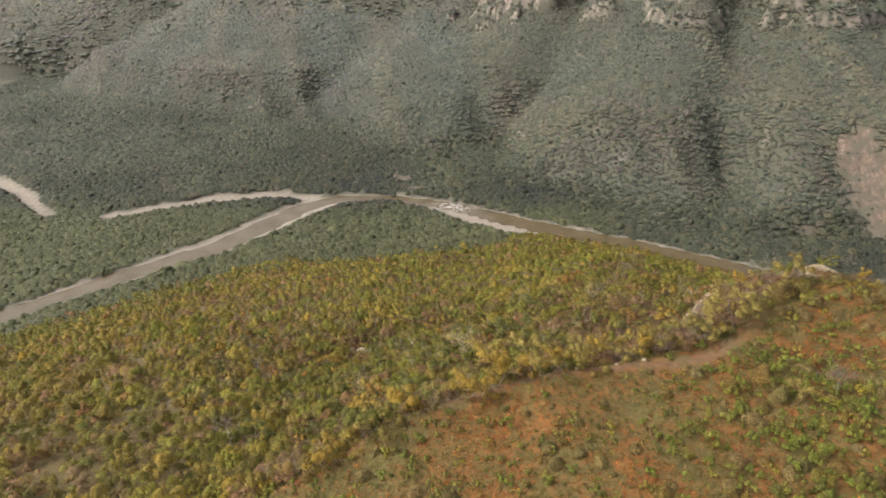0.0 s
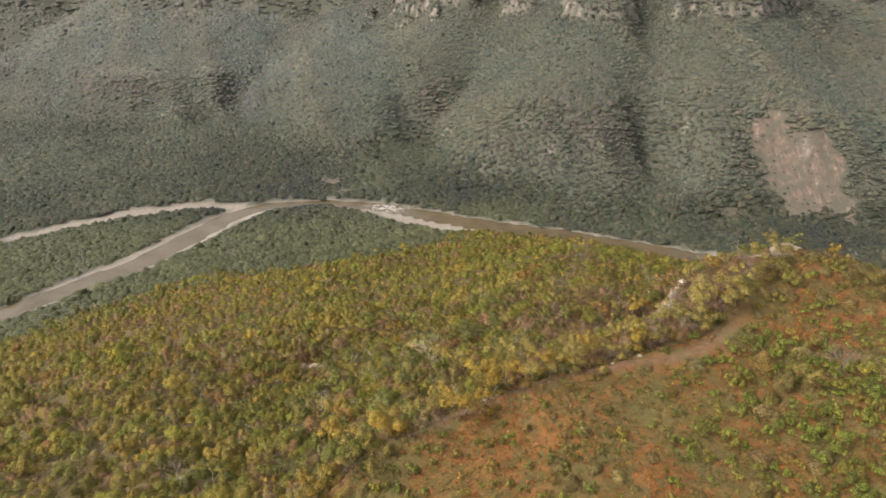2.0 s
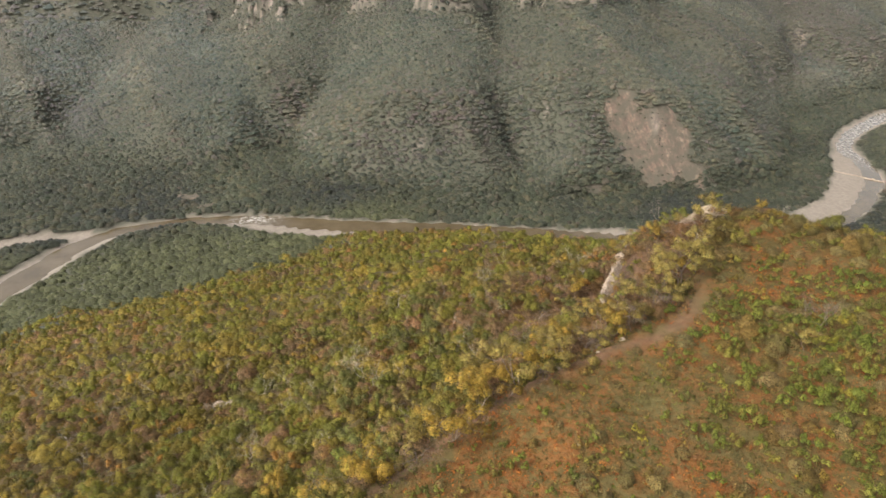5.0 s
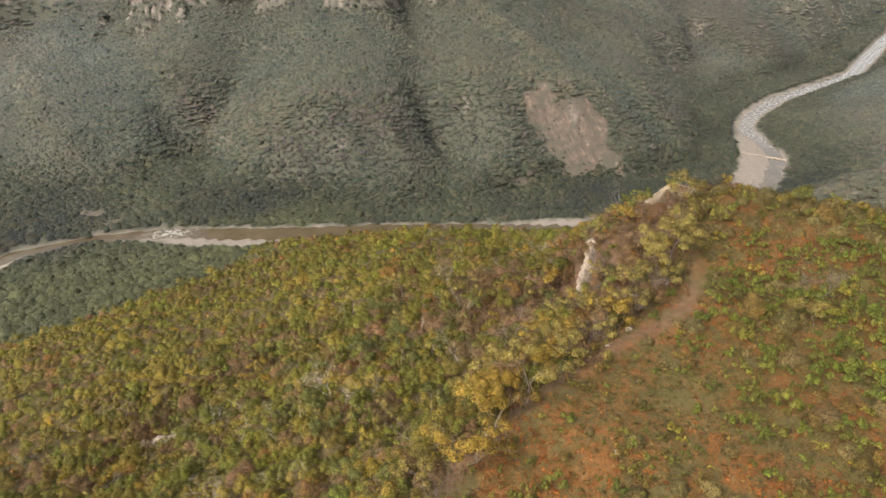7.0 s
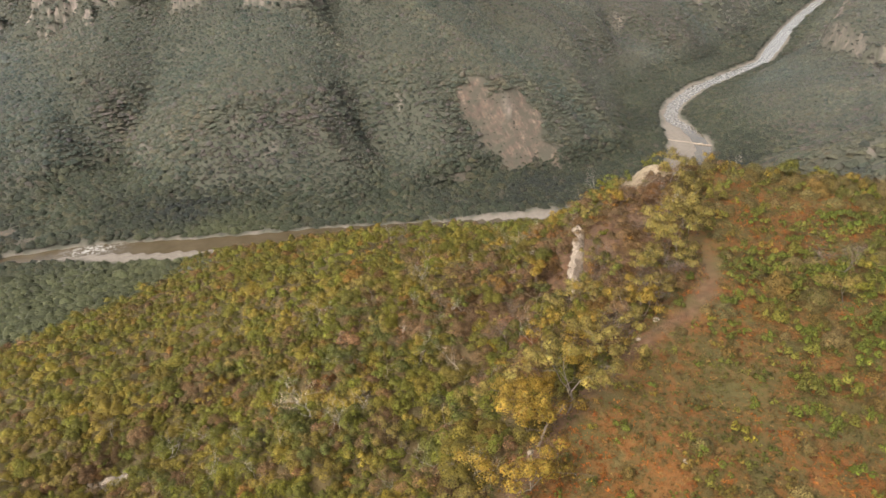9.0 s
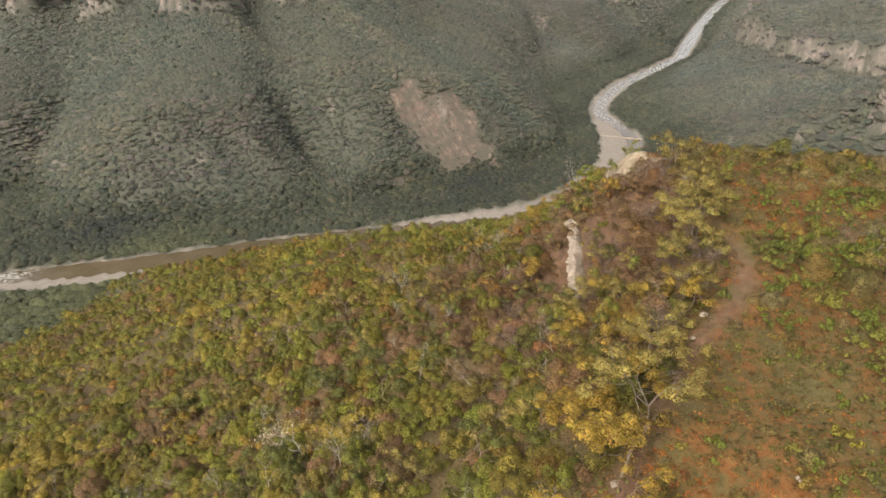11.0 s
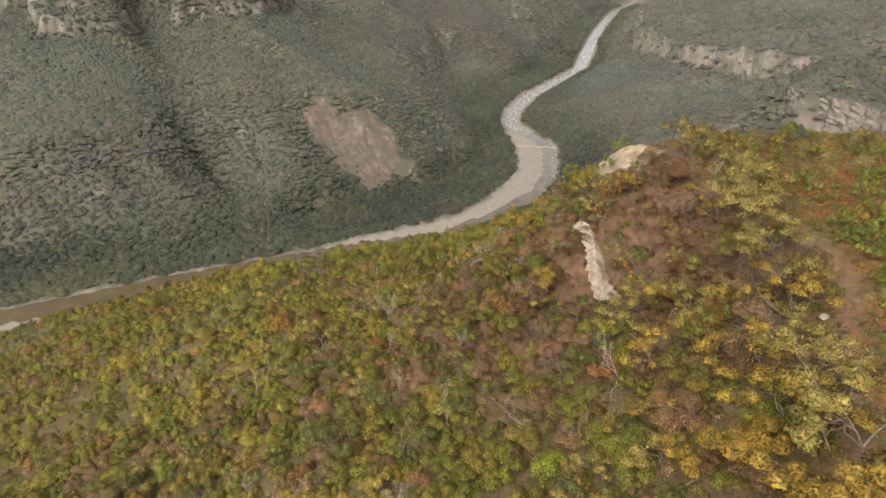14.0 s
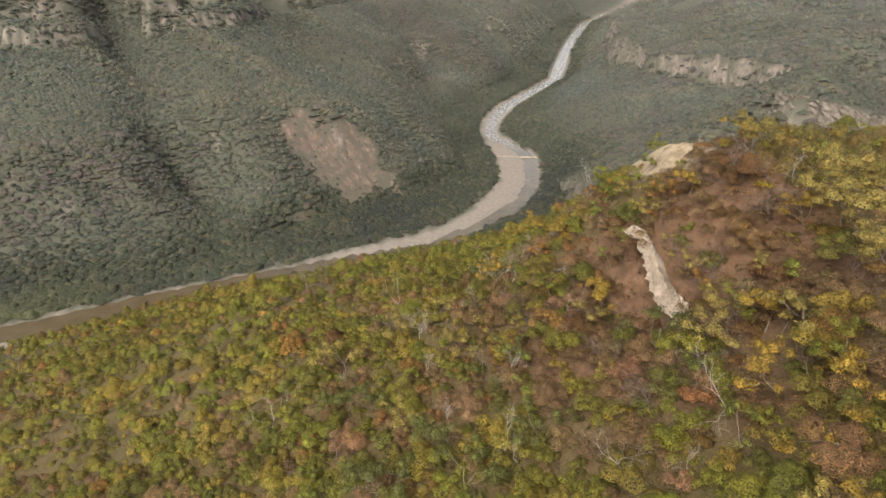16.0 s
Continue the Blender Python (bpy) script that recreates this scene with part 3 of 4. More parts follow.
def tube(a, b, ra, rb, sides=5):
    """A tapered limb from a to b: corners and quads."""
    w = unit(b - a)
    u = unit(np.cross(w, (0.3, 0.9, 0.1)))
    v = np.cross(w, u)
    t = np.arange(sides) * 2 * np.pi / sides
    ring = np.cos(t)[:, None] * u + np.sin(t)[:, None] * v
    i = np.arange(sides)
    return np.concatenate([a + ring * ra, b + ring * rb]), np.stack([i, (i + 1) % sides, (i + 1) % sides + sides, i + sides], -1)


def limbs(rng, height, girth, depth, lean=0.2, forks=2, bend=0.6, rise=0.15):
    """A branching frame of tapered limbs, and its tips."""
    verts, faces, tips, at = [], [], [], 0
    todo = [(np.zeros(3) - (0, 0, 0.3), np.array([rng.normal() * lean, rng.normal() * lean, 1.0]), height * 0.33, girth, depth)]
    while todo:
        a, d, length, r, left = todo.pop()
        d = unit(d)
        mid = a + d * length * 0.5 + rng.normal(size=3) * length * 0.06
        b = a + d * length + rng.normal(size=3) * length * 0.1
        for p, q, r0, r1 in ((a, mid, r, r * 0.84), (mid, b, r * 0.84, r * 0.66)):
            v, f = tube(p, q, r0, r1, 5 if left == depth else 3)
            verts.append(v)
            faces.append(f + at)
            at += len(v)
        if left == 0:
            tips += [b, mid]
            continue
        for _ in range(forks + (rng.random() < 0.55)):
            todo.append((b if rng.random() < 0.8 else mid, d + rng.normal(size=3) * bend + np.array([0, 0, rise]), length * rng.uniform(0.66, 0.92), r * 0.6, left - 1))
    return np.concatenate(verts), np.concatenate(faces), np.array(tips)


def sown(name, x, y, radius, tall, tints, protos, label, category, mat):
    """One mesh of very many small plants, each a turned and scaled copy of one of some shapes."""
    n = len(x)
    z = standing(x, y)
    which = rng.integers(0, len(protos), n)
    turn = rng.uniform(0, 2 * np.pi, n)
    out, cols, ways = [], [], []
    for k, (q, b) in enumerate(protos):
        s = np.flatnonzero(which == k)
        c, d = np.cos(turn[s])[:, None, None], np.sin(turn[s])[:, None, None]
        px, py, pz = q[None, ..., 0], q[None, ..., 1], q[None, ..., 2]
        r, t = radius[s][:, None, None], tall[s][:, None, None]
        out.append(np.stack([x[s][:, None, None] + (px * c - py * d) * r, y[s][:, None, None] + (px * d + py * c) * r, z[s][:, None, None] + pz * t - 0.06], -1).reshape(-1, 3))
        w = np.stack([b[None, ..., 0] * c - b[None, ..., 1] * d, b[None, ..., 0] * d + b[None, ..., 1] * c, b[None, ..., 2] + 0 * c], -1)
        ways.append(w.reshape(-1, 3))
        cols.append(np.repeat(tints[s], q.shape[0] * 3, 0))
    v = np.concatenate(out)
    ob = new(name, array_mesh(name, v, np.arange(len(v)).reshape(-1, 3), mat, np.concatenate(cols), bulge=np.concatenate(ways)))
    return tagged(ob, label, category, kind="stuff")


def scatter(x0, x1, y0, y1, step, jitter=0.9):
    gx, gy = np.meshgrid(np.arange(x0, x1, step), np.arange(y0, y1, step))
    gx[1::2] += step / 2
    gx, gy = gx.ravel(), gy.ravel()
    return gx + rng.uniform(-0.5, 0.5, gx.size) * step * jitter, gy + rng.uniform(-0.5, 0.5, gy.size) * step * jitter


def pick(palette, weights, wobble=0.05, least=0.64, most=1.4):
    """Tints for as many plants as there are rows of weights: one of the palette each, slightly varied."""
    w = np.cumsum(weights / weights.sum(1, keepdims=True), 1)
    k = (rng.random((len(w), 1)) > w).sum(1).clip(0, len(palette) - 1)
    tint = np.array(palette)[k] * rng.uniform(least, most, (len(w), 1)) * (1 + wobble * rng.normal(size=(len(w), 3)))
    return np.clip(tint, 0.01, 0.6), k


GREEN, OLIVE, YELLOW, OCHRE, MAUVE, DARK, BROWN = (0.089, 0.093, 0.012), (0.132, 0.103, 0.020), (0.19, 0.132, 0.016), (0.175, 0.094, 0.020), (0.155, 0.092, 0.054), (0.062, 0.068, 0.015), (0.15, 0.069, 0.027)
# far palette greyed and blued: an even share of haze mixed into the leaf colours
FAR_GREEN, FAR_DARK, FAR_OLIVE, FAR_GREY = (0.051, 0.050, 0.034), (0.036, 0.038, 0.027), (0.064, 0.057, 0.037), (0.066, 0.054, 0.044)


def far_forest():
    spots = [(*scatter(-620, 1000, 330, 960, 3.25), 3.25), (*scatter(-620, 1000, 430, 960, 4.4), -3.25), (*scatter(-800, 260, 960, 1250, 6.5), 6.5), (*scatter(1000, 1900, 420, 1150, 7.5), 7.5),
             (*scatter(330, 1000, 40, 330, 4.0), 4.0), (*scatter(-330, -150, 270, 330, 5.2), 5.2)]
    x, y, step = (np.concatenate([s[0] for s in spots]), np.concatenate([s[1] for s in spots]), np.concatenate([s[0] * 0 + s[2] for s in spots]))
    h, edge, wet = land(x, y)
    # the near hill's own plants are sown apart
    mine = (near_hill(x, y) > np.maximum(far_wall(x, y), east_wall(x, y)) + 1) & (h > 3.5)
    hidden = ((x > 150) & (y < 330) & (x < 330)) | ((x > 200) & (x < 600) & (y > 790))
    slope = steepness(x, y)
    bare = covers(x, y, h, edge)[:, 1]
    # more trees to the square metre of plan where the ground is steep
    again = step < 0
    step = np.abs(step)
    keep = (edge > 3.2) & ~hidden & ~mine & ((slope < 2.4) | (rng.random(x.size) < 0.4)) & (rng.random(x.size) > bare * 0.8) & (x > -0.75 * y - 45)
    keep &= ~again | (rng.random(x.size) < 1.3 * (np.sqrt(1 + slope**2) - 1))
    x, y, h, step, bare = x[keep], y[keep], h[keep], step[keep], bare[keep]
    low = ramp(h, 28, 5)
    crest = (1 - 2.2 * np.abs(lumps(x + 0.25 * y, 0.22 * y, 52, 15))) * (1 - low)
    patch, patch2 = lumps(x, y, 70, 31) + 0.5 * lumps(x, y, 24, 32), lumps(x, y, 38, 35)
    w = np.stack([1.3 + 0.6 * patch, 0.5 + 2.4 * low + 0.9 * (patch > 0.5), 0.5 + 0.8 * (patch2 > 0.25), 0.25 + 1.2 * (patch < -0.4) * (1 - low)], -1)
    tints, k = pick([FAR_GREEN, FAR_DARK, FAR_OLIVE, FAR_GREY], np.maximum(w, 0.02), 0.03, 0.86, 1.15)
    # haze of distance painted into the tints upstream and down the canyon; darker between
    hazy = ramp(y - 0.6 * x, 640, 960) + 0.7 * ramp(x, 430, 800)
    tints = (tints + hazy[:, None] * np.array((0.008, 0.008, 0.010))) * (0.9 + 0.15 * patch + 0.1 * patch2 - 0.18 * low + 0.1 * hazy)[:, None]
    tints = np.clip(tints * (1 + low[:, None] * np.array((0.10, 0.09, -0.12))), 0.01, 0.3)
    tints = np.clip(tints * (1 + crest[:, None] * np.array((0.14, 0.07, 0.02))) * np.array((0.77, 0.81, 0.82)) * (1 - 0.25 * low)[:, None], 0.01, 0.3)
    flood = (low * ramp(y, 540, 480) * ramp(x, 160, 100))[:, None]
    tints = tints * (1 - 0.9 * flood) + 0.9 * flood * np.array((0.033, 0.034, 0.014)) * rng.uniform(0.6, 1.4, (x.size, 1))
    r = np.minimum(step, 5.0) * rng.choice([0.5, 0.65, 0.8, 1.0], x.size, p=[0.3, 0.35, 0.25, 0.1]) * rng.uniform(0.88, 1.12, x.size) * 1.22 * (1 + 0.3 * ramp(h, 26, 6)) * (1 + 0.25 * patch2) * (1 - 0.6 * bare)
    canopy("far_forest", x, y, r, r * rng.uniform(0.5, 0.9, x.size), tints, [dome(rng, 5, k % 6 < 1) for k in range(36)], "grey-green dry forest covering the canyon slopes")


far_forest()


def both(a, b):
    return np.concatenate([a[0], b[0]]), np.concatenate([a[1], b[1]])


def hillside(x0, x1, y0, y1, step, masses, form, leaves, size, name, spread=1.0):
    x, y = scatter(x0, x1, y0, y1, step)
    h, edge, wet = land(x, y)
    out = mesa_edge(x, y)
    mine = near_hill(x, y) >= np.maximum(far_wall(x, y), east_wall(x, y)) + 1
    keep = mine & (edge > 2) & (h > 3.5) & (out > 1.5) & (y > 52) & (x < 88 + 0.62 * (y - 60)) & ~((x > 112) & (y < 175)) & (x > -0.75 * y - 35)
    brown = hump(x, y, 58, 112, 26, 24)
    gap = (lumps(x, y, 9, 43) < -0.65) & (rng.random(x.size) < 0.3)
    keep &= ~gap & ~scarp_front(x, y) & (rng.random(x.size) < 0.97) & (covers(x, y, h, edge)[:, 0] < 0.3)
    x, y, h, out, brown = x[keep], y[keep], h[keep], out[keep], brown[keep]
    low = ramp(h, 85, 20)
    patch, patch2 = lumps(x, y, 26, 41), lumps(x, y, 13, 42)
    rim = np.exp(-((out - 5) / 5) ** 2)
    west = ramp(x, 0, -60) * (1 - low)
    w = np.stack([1.9 + 0.8 * patch - 2.0 * brown - 0.8 * rim - 0.9 * west, 1.2 - 1.0 * brown + 0.6 * west, (0.03 + 0.30 * (patch2 > 0.5) + 0.4 * rim) * (1 - low) * (1 - 0.7 * brown), 0.03 + 0.30 * (patch2 < -0.6) + 0.2 * brown, 0.5 + 0.6 * (patch < -0.3) + 3.2 * brown + 0.8 * rim + 0.4 * west,
                  0.3 + 1.6 * low + 0.7 * (patch > 0.5) - 0.2 * rim, 0.04 + 1.6 * brown], -1)
    tints, k = pick([GREEN, OLIVE, YELLOW, OCHRE, MAUVE, DARK, BROWN], np.maximum(w, 0.02))
    tints = tints * (1 - 0.3 * brown)[:, None]
    tints = (tints * 0.72 + 0.28 * np.array((0.108, 0.094, 0.022))) * (0.95 + 0.12 * patch)[:, None] * np.where(np.isin(k, (3, 4, 6))[:, None], np.array((0.78, 0.68, 0.60)), np.array((0.87, 0.80, 0.57)))
    r = step * spread * rng.choice([0.6, 0.8, 1.05, 1.4], x.size, p=[0.3, 0.35, 0.25, 0.1]) * rng.uniform(0.88, 1.12, x.size)
    bare = (k == 4) | ((k == 6) & (rng.random(x.size) < 0.5))
    leafy = [billowed(rng, max(masses - k % 3, 1), form, leaves, size) for k in range(18)]
    bony = [both(billowed(rng, max(masses - 2, 1), form, leaves // 2, size), twig_cloud(min(leaves // 2, 120), rng, size * 0.22)) for _ in range(10)]
    r = r * (1 - 0.4 * hump(x, y, 83, 121, 13, 10) - 0.25 * hump(x, y, 51, 120, 5, 5))
    s = ~bare
    sown(name, x[s], y[s], r[s], r[s] * rng.uniform(0.65, 1.15, s.sum()), tints[s], leafy, "green, olive and yellow dry scrub on the hillside", "scrub", LEAF)
    s = bare
    sown("leafless_scrub", x[s], y[s], r[s] * 1.1, r[s] * rng.uniform(0.7, 1.1, s.sum()), tints[s], bony, "leafless grey-brown scrub on the hillside", "scrub", TWIG)


hillside(-38, 120, 52, 162, 2.4, 8, (2, 6, 3), 330, 0.055, "hillside_scrub", 1.22)
hillside(-330, -38, 52, 190, 2.9, 4, (2, 5, 3), 60, 0.095, "west_scrub", 1.35)
hillside(-38, 260, 162, 190, 2.6, 6, (2, 6, 3), 130, 0.08, "middle_scrub", 1.3)
hillside(-330, 260, 190, 310, 3.1, 3, (2, 5, 3), 20, 0.13, "lower_scrub", 1.45)
hillside(-330, 260, 310, 480, 4.0, 2, (2, 5, 3), 8, 0.18, "valley_scrub", 1.4)


def undergrowth():
    x, y = scatter(-40, 115, 60, 170, 1.35)
    out = mesa_edge(x, y)
    keep = (out > -1) & (x < 88 + 0.62 * (y - 60)) & (rng.random(x.size) < 0.95) & (covers(x, y, x * 0 + 178, x * 0 + 99)[:, 0] < 0.3)
    x, y = x[keep], y[keep]
    brown = hump(x, y, 58, 112, 30, 26)
    w = np.stack([1.0 - 0.9 * brown, 0.8 + 0 * x, 0.2 + 0.9 * brown, 0.3 + 0.8 * brown], -1)
    tints, k = pick([(0.052, 0.052, 0.011), (0.078, 0.062, 0.017), (0.092, 0.046, 0.021), (0.080, 0.052, 0.036)], np.maximum(w, 0.02))
    r = rng.uniform(0.55, 1.15, x.size)
    sown("undergrowth", x, y, r, r * rng.uniform(0.9, 1.6, x.size), tints, [facing_up(leaf_cloud(13, 3, 0.22, rng, low=0.05)) for _ in range(10)], "low dry undergrowth between the shrubs", "undergrowth", LEAF)


undergrowth()


def hilltop():
    x, y = scatter(-40, 112, 46, 134, 1.8)
    out = mesa_edge(x, y)
    lush = (ramp(x + 0.15 * (y - 80), 30, 50) + 0.3 * (lumps(x, y, 11, 51) > 0.15)) * ramp(y + 4 * lumps(x, y, 9, 52), 98, 86)
    tip = ramp(x * 0.75 + y, 132, 150) * ramp(mesa_edge(x, y), -12, -4)
    keep = (out < 1.5) & (rng.random(x.size) < 0.50 + 0.35 * lush + 0.3 * tip) & (y > 30) & (along(x, y, TRAIL)[0] > 1.4) & (covers(x, y, x * 0 + 178, x * 0 + 99)[:, 0] < 0.3)
    x, y, lush, tip = x[keep], y[keep], lush[keep], tip[keep]
    w = np.stack([1.2 + 1.2 * lush - tip, 1.0 + 0 * x, 0.2 + 0.2 * tip, 0.45 * (1.3 - lush) + 0.2 * tip, 0.3 + 1.9 * tip, 0.15 + 1.2 * tip], -1)
    tints, k = pick([GREEN, OLIVE, YELLOW, OCHRE, MAUVE, BROWN], np.maximum(w, 0.02))
    tints = (tints * 0.65 + 0.35 * np.array((0.118, 0.098, 0.024))) * np.array((0.72, 0.82, 0.6))
    r = rng.uniform(0.45, 1.0, x.size) ** 1.5 * 1.5 * (1 + 0.6 * lush + 0.6 * tip)
    bare = k >= 4
    s = ~bare
    sown("hilltop_scrub", x[s], y[s], r[s], r[s] * rng.uniform(1.0, 1.7, s.sum()), tints[s], [billowed(rng, 4, (2, 5, 3), 60, 0.095) for _ in range(12)], "low green scrub on the straw-covered hilltop", "scrub", LEAF)
    s = bare
    sown("leafless_scrub", x[s], y[s], r[s] * 1.2, r[s] * rng.uniform(1.0, 1.5, s.sum()), tints[s], [both(twig_cloud(80, rng, 0.02), lobed(rng, 3, 9, 7, leaves=80, size=0.1)) for _ in range(8)], "leafless brown scrub on the tip of the hill", "scrub", TWIG)
    x, y = scatter(-40, 105, 46, 120, 0.56)
    keep = (mesa_edge(x, y) < 3) & (rng.random(x.size) < 0.85) & (y > 30) & (rng.random(x.size) < ramp(along(x, y, TRAIL)[0], 0.2, 2.0))
    x, y = x[keep], y[keep]
    patch = lumps(x, y, 7, 53)
    patch2 = lumps(x, y, 3, 54)
    w = np.stack([0.7 + 0 * x, 0.25 + 2.2 * (patch + 0.5 * patch2 > 0.3), 0.5 + 1.8 * (patch - 0.4 * patch2 < -0.15), 0.2 + 0.5 * (patch2 > 0.5)], -1)
    tints, k = pick([(0.104, 0.056, 0.014), (0.160, 0.053, 0.009), (0.066, 0.058, 0.012), (0.135, 0.080, 0.026)], w)
    r = rng.uniform(0.35, 0.95, x.size)
    sown("straw", x, y, r, r * rng.uniform(0.6, 1.1, x.size), tints, [facing_up(leaf_cloud(11, 3, 0.27, rng, low=0.1), 0.9) for _ in range(10)], "dry orange and straw-coloured grass on the hilltop", "grass", LEAF)


hilltop()


def rear_scrub():
    x, y = scatter(-110, 125, -40, 47, 4.6)
    keep = rng.random(x.size) < 0.8
    x, y = x[keep], y[keep]
    tints, k = pick([GREEN, OLIVE, BROWN], np.ones((x.size, 1)) * np.array([[1.2, 1.0, 0.3]]))
    r = rng.uniform(0.8, 1.9, x.size)
    sown("rear_scrub", x, y, r, r * rng.uniform(0.9, 1.5, x.size), tints, [lobed(rng, 3, 7, 6, leaves=16, size=0.2, flat=0.8) for _ in range(8)], "low green and olive scrub on the open hilltop", "scrub", LEAF)


rear_scrub()

# ---- single trees ----


def tinted(q, ways, colour, name):
    n = len(q)
    c = np.repeat(np.clip(np.asarray(colour) * rng.uniform(0.85, 1.15, (n, 1)) * (1 + 0.05 * rng.normal(size=(n, 3))), 0.005, 1), 3, 0)
    return array_mesh(name, q.reshape(-1, 3), np.arange(3 * n).reshape(-1, 3), LEAF, c, bulge=ways.reshape(-1, 3))


def tree(kind, colour, bark, label, height, spread_out, leaves, size, depth=3, forks=2, bend=0.6, group="trees on the hillside"):
    """A tree: a frame of limbs, and leaf clumps about its tips."""
    v, f, tips = limbs(rng, height, 0.010 * height, depth, 0.2, forks, bend)
    v[:, :2] *= spread_out
    tips = tips * np.array([spread_out, spread_out, 1])
    ob = new(kind)
    part("trunk", array_mesh("trunk", v, f, bark), ob)
    if leaves:
        k = rng.integers(0, len(tips), leaves)
        d = unit(rng.normal(size=(leaves, 3)))
        p = tips[k] + d * rng.uniform(0.05, 0.13, (leaves, 1)) * height * np.array([1.25, 1.25, 0.6])
        face = unit(d * 0.7 + rng.normal(size=(leaves, 3)) * 0.5 + np.array([0, 0, 0.5]))
        ways = unit(0.3 * d + (p - np.array([0, 0, height * 0.5])) / height * 1.8 + np.array([0, 0, 0.3]))
        q, ways = blades(p, face, size, rng), np.repeat(ways[:, None], 3, 1)
        # rounded masses of foliage at the ends of the boughs
        for t in tips[rng.permutation(len(tips))[: (13 if depth == 3 else 0)]]:
            c, w = lobed(rng, 2, 6, 4, leaves=75, size=0.12, flat=0.62)
            big = height * rng.uniform(0.12, 0.2)
            way = (t - np.array([0, 0, height * 0.45])) / height
            q, ways = np.concatenate([q, (t + (c - np.array([0, 0, 0.3])) * big).astype(np.float32)]), np.concatenate([ways, unit(w + 0.9 * way)])
        part("crown", tinted(q, ways, np.asarray(colour) * np.array((1.02, 0.93, 0.84)), "crown"), ob)
    ob.location = (0, 0, -300)
    return tagged(ob, label, "tree", group)


TREES = {
    "green": [tree("tree", GREEN, BARK, "green broadleaf tree on the dry hillside", h, 1.25, 420, 0.13) for h in (5.0, 5.8, 4.4)],
    "bright": [tree("tree", (0.10, 0.115, 0.02), BARK, "bright green leafy tree among the dry scrub", h, 1.3, 420, 0.13) for h in (4.6, 5.4)],
    "dark": [tree("tree", (0.060, 0.066, 0.016), BARK, "dark green spreading tree on the slope", h, 1.5, 420, 0.13) for h in (5.6, 6.4)],
    "yellow": [tree("tree", (0.165, 0.116, 0.018), BARK, "yellow-leaved tree along the rim of the hill", h, 1.6, 420, 0.13) for h in (5.2, 6.0, 4.6)],
    "olive": [tree("tree", (0.14, 0.115, 0.03), GREY_BARK, "thin olive-leaved tree on the hillside", h, 1.55, 420, 0.13) for h in (5.0, 5.8, 4.4)],
    "ochre": [tree("tree", OCHRE, BARK, "small tree with ochre autumn leaves", h, 1.3, 350, 0.12) for h in (3.8, 4.6)],
    "bare": [tree("bare_tree", None, PALE_BARK, "pale leafless tree with branching limbs", h, 1.2, 0, 0.3, 5, 2, 0.5) for h in (5.2, 6.2, 4.4)],
    "thicket": [tree("bare_tree", (0.135, 0.088, 0.058), GREY_BARK, "mauve-brown twiggy tree with the last dry leaves", h, 1.6, 620, 0.095, 4, 3, 0.6) for h in (4.2, 5.0)],
    "blossom": [tree("blossoming_tree", (0.36, 0.31, 0.22), PALE_BARK, "pale leafless tree with whitish blossom", h, 1.5, 320, 0.13, 5, 2, 0.6) for h in (5.0,)],
}


def plant(kind, x, y, scale=1.0):
    source = TREES[kind][int(rng.integers(0, len(TREES[kind])))]
    ob = copy_thing(source, pose(x, y, float(standing(x, y)) - 0.1, 0, 0, float(rng.uniform(0, 360))))
    ob.scale = (scale * float(rng.uniform(0.9, 1.1)), scale * float(rng.uniform(0.9, 1.1)), scale * float(rng.uniform(0.88, 1.08)))
    return ob


for kind, x, y, scale in (("blossom", 5, 124, 1.3), ("bare", 10, 116, 0.8), ("dark", 15, 131, 1.2), ("dark", 17, 134, 1.0), ("ochre", 24, 122, 1.0), ("green", -14, 120, 1.2), ("yellow", 28, 96, 1.25), ("yellow", 31, 98, 1.15),
                          ("yellow", 22, 92, 1.0), ("olive", 36, 98, 1.2), ("olive", 40, 100, 1.1), ("olive", 17, 93, 1.1), ("yellow", 26, 91, 0.9), ("bright", 45, 99, 0.9), ("bright", 33, 106, 1.0), ("blossom", 64, 146, 1.2),
                          ("yellow", 60, 144, 1.1), ("green", 84, 136, 0.9), ("bright", 78, 128, 0.9), ("bright", 72, 122, 0.8), ("yellow", 95, 110, 1.1), ("yellow", 88, 116, 0.9), ("green", 100, 100, 1.0),
                          ("olive", 56, 75, 1.1), ("thicket", 62, 78, 1.2), ("dark", 62, 148, 0.9), ("green", 58, 152, 1.0), ("bare", 63, 196, 1.2), ("thicket", 66, 194, 1.3), ("olive", 80, 140, 1.0), ("green", 45, 105, 1.0), ("thicket", 42, 104, 0.9), ("thicket", 45, 104, 1.1), ("olive", 41, 106, 1.0), ("olive", 46.3, 107.2, 1.25), ("olive", 44, 105.6, 1.1), ("thicket", 43, 105, 1.1), ("bright", 63, 124, 0.8), ("green", 66, 127, 0.8), ("bright", 60.5, 125, 0.7), ("olive", 58, 118, 0.7), ("thicket", 55, 113, 0.9), ("olive", 53.5, 112.4, 0.8), ("green", 57, 115.6, 0.75), ("olive", 60.3, 118.6, 0.8), ("ochre", 50.8, 109.8, 0.9), ("olive", 63, 121.3, 0.8)):
    plant(kind, x, y, scale)


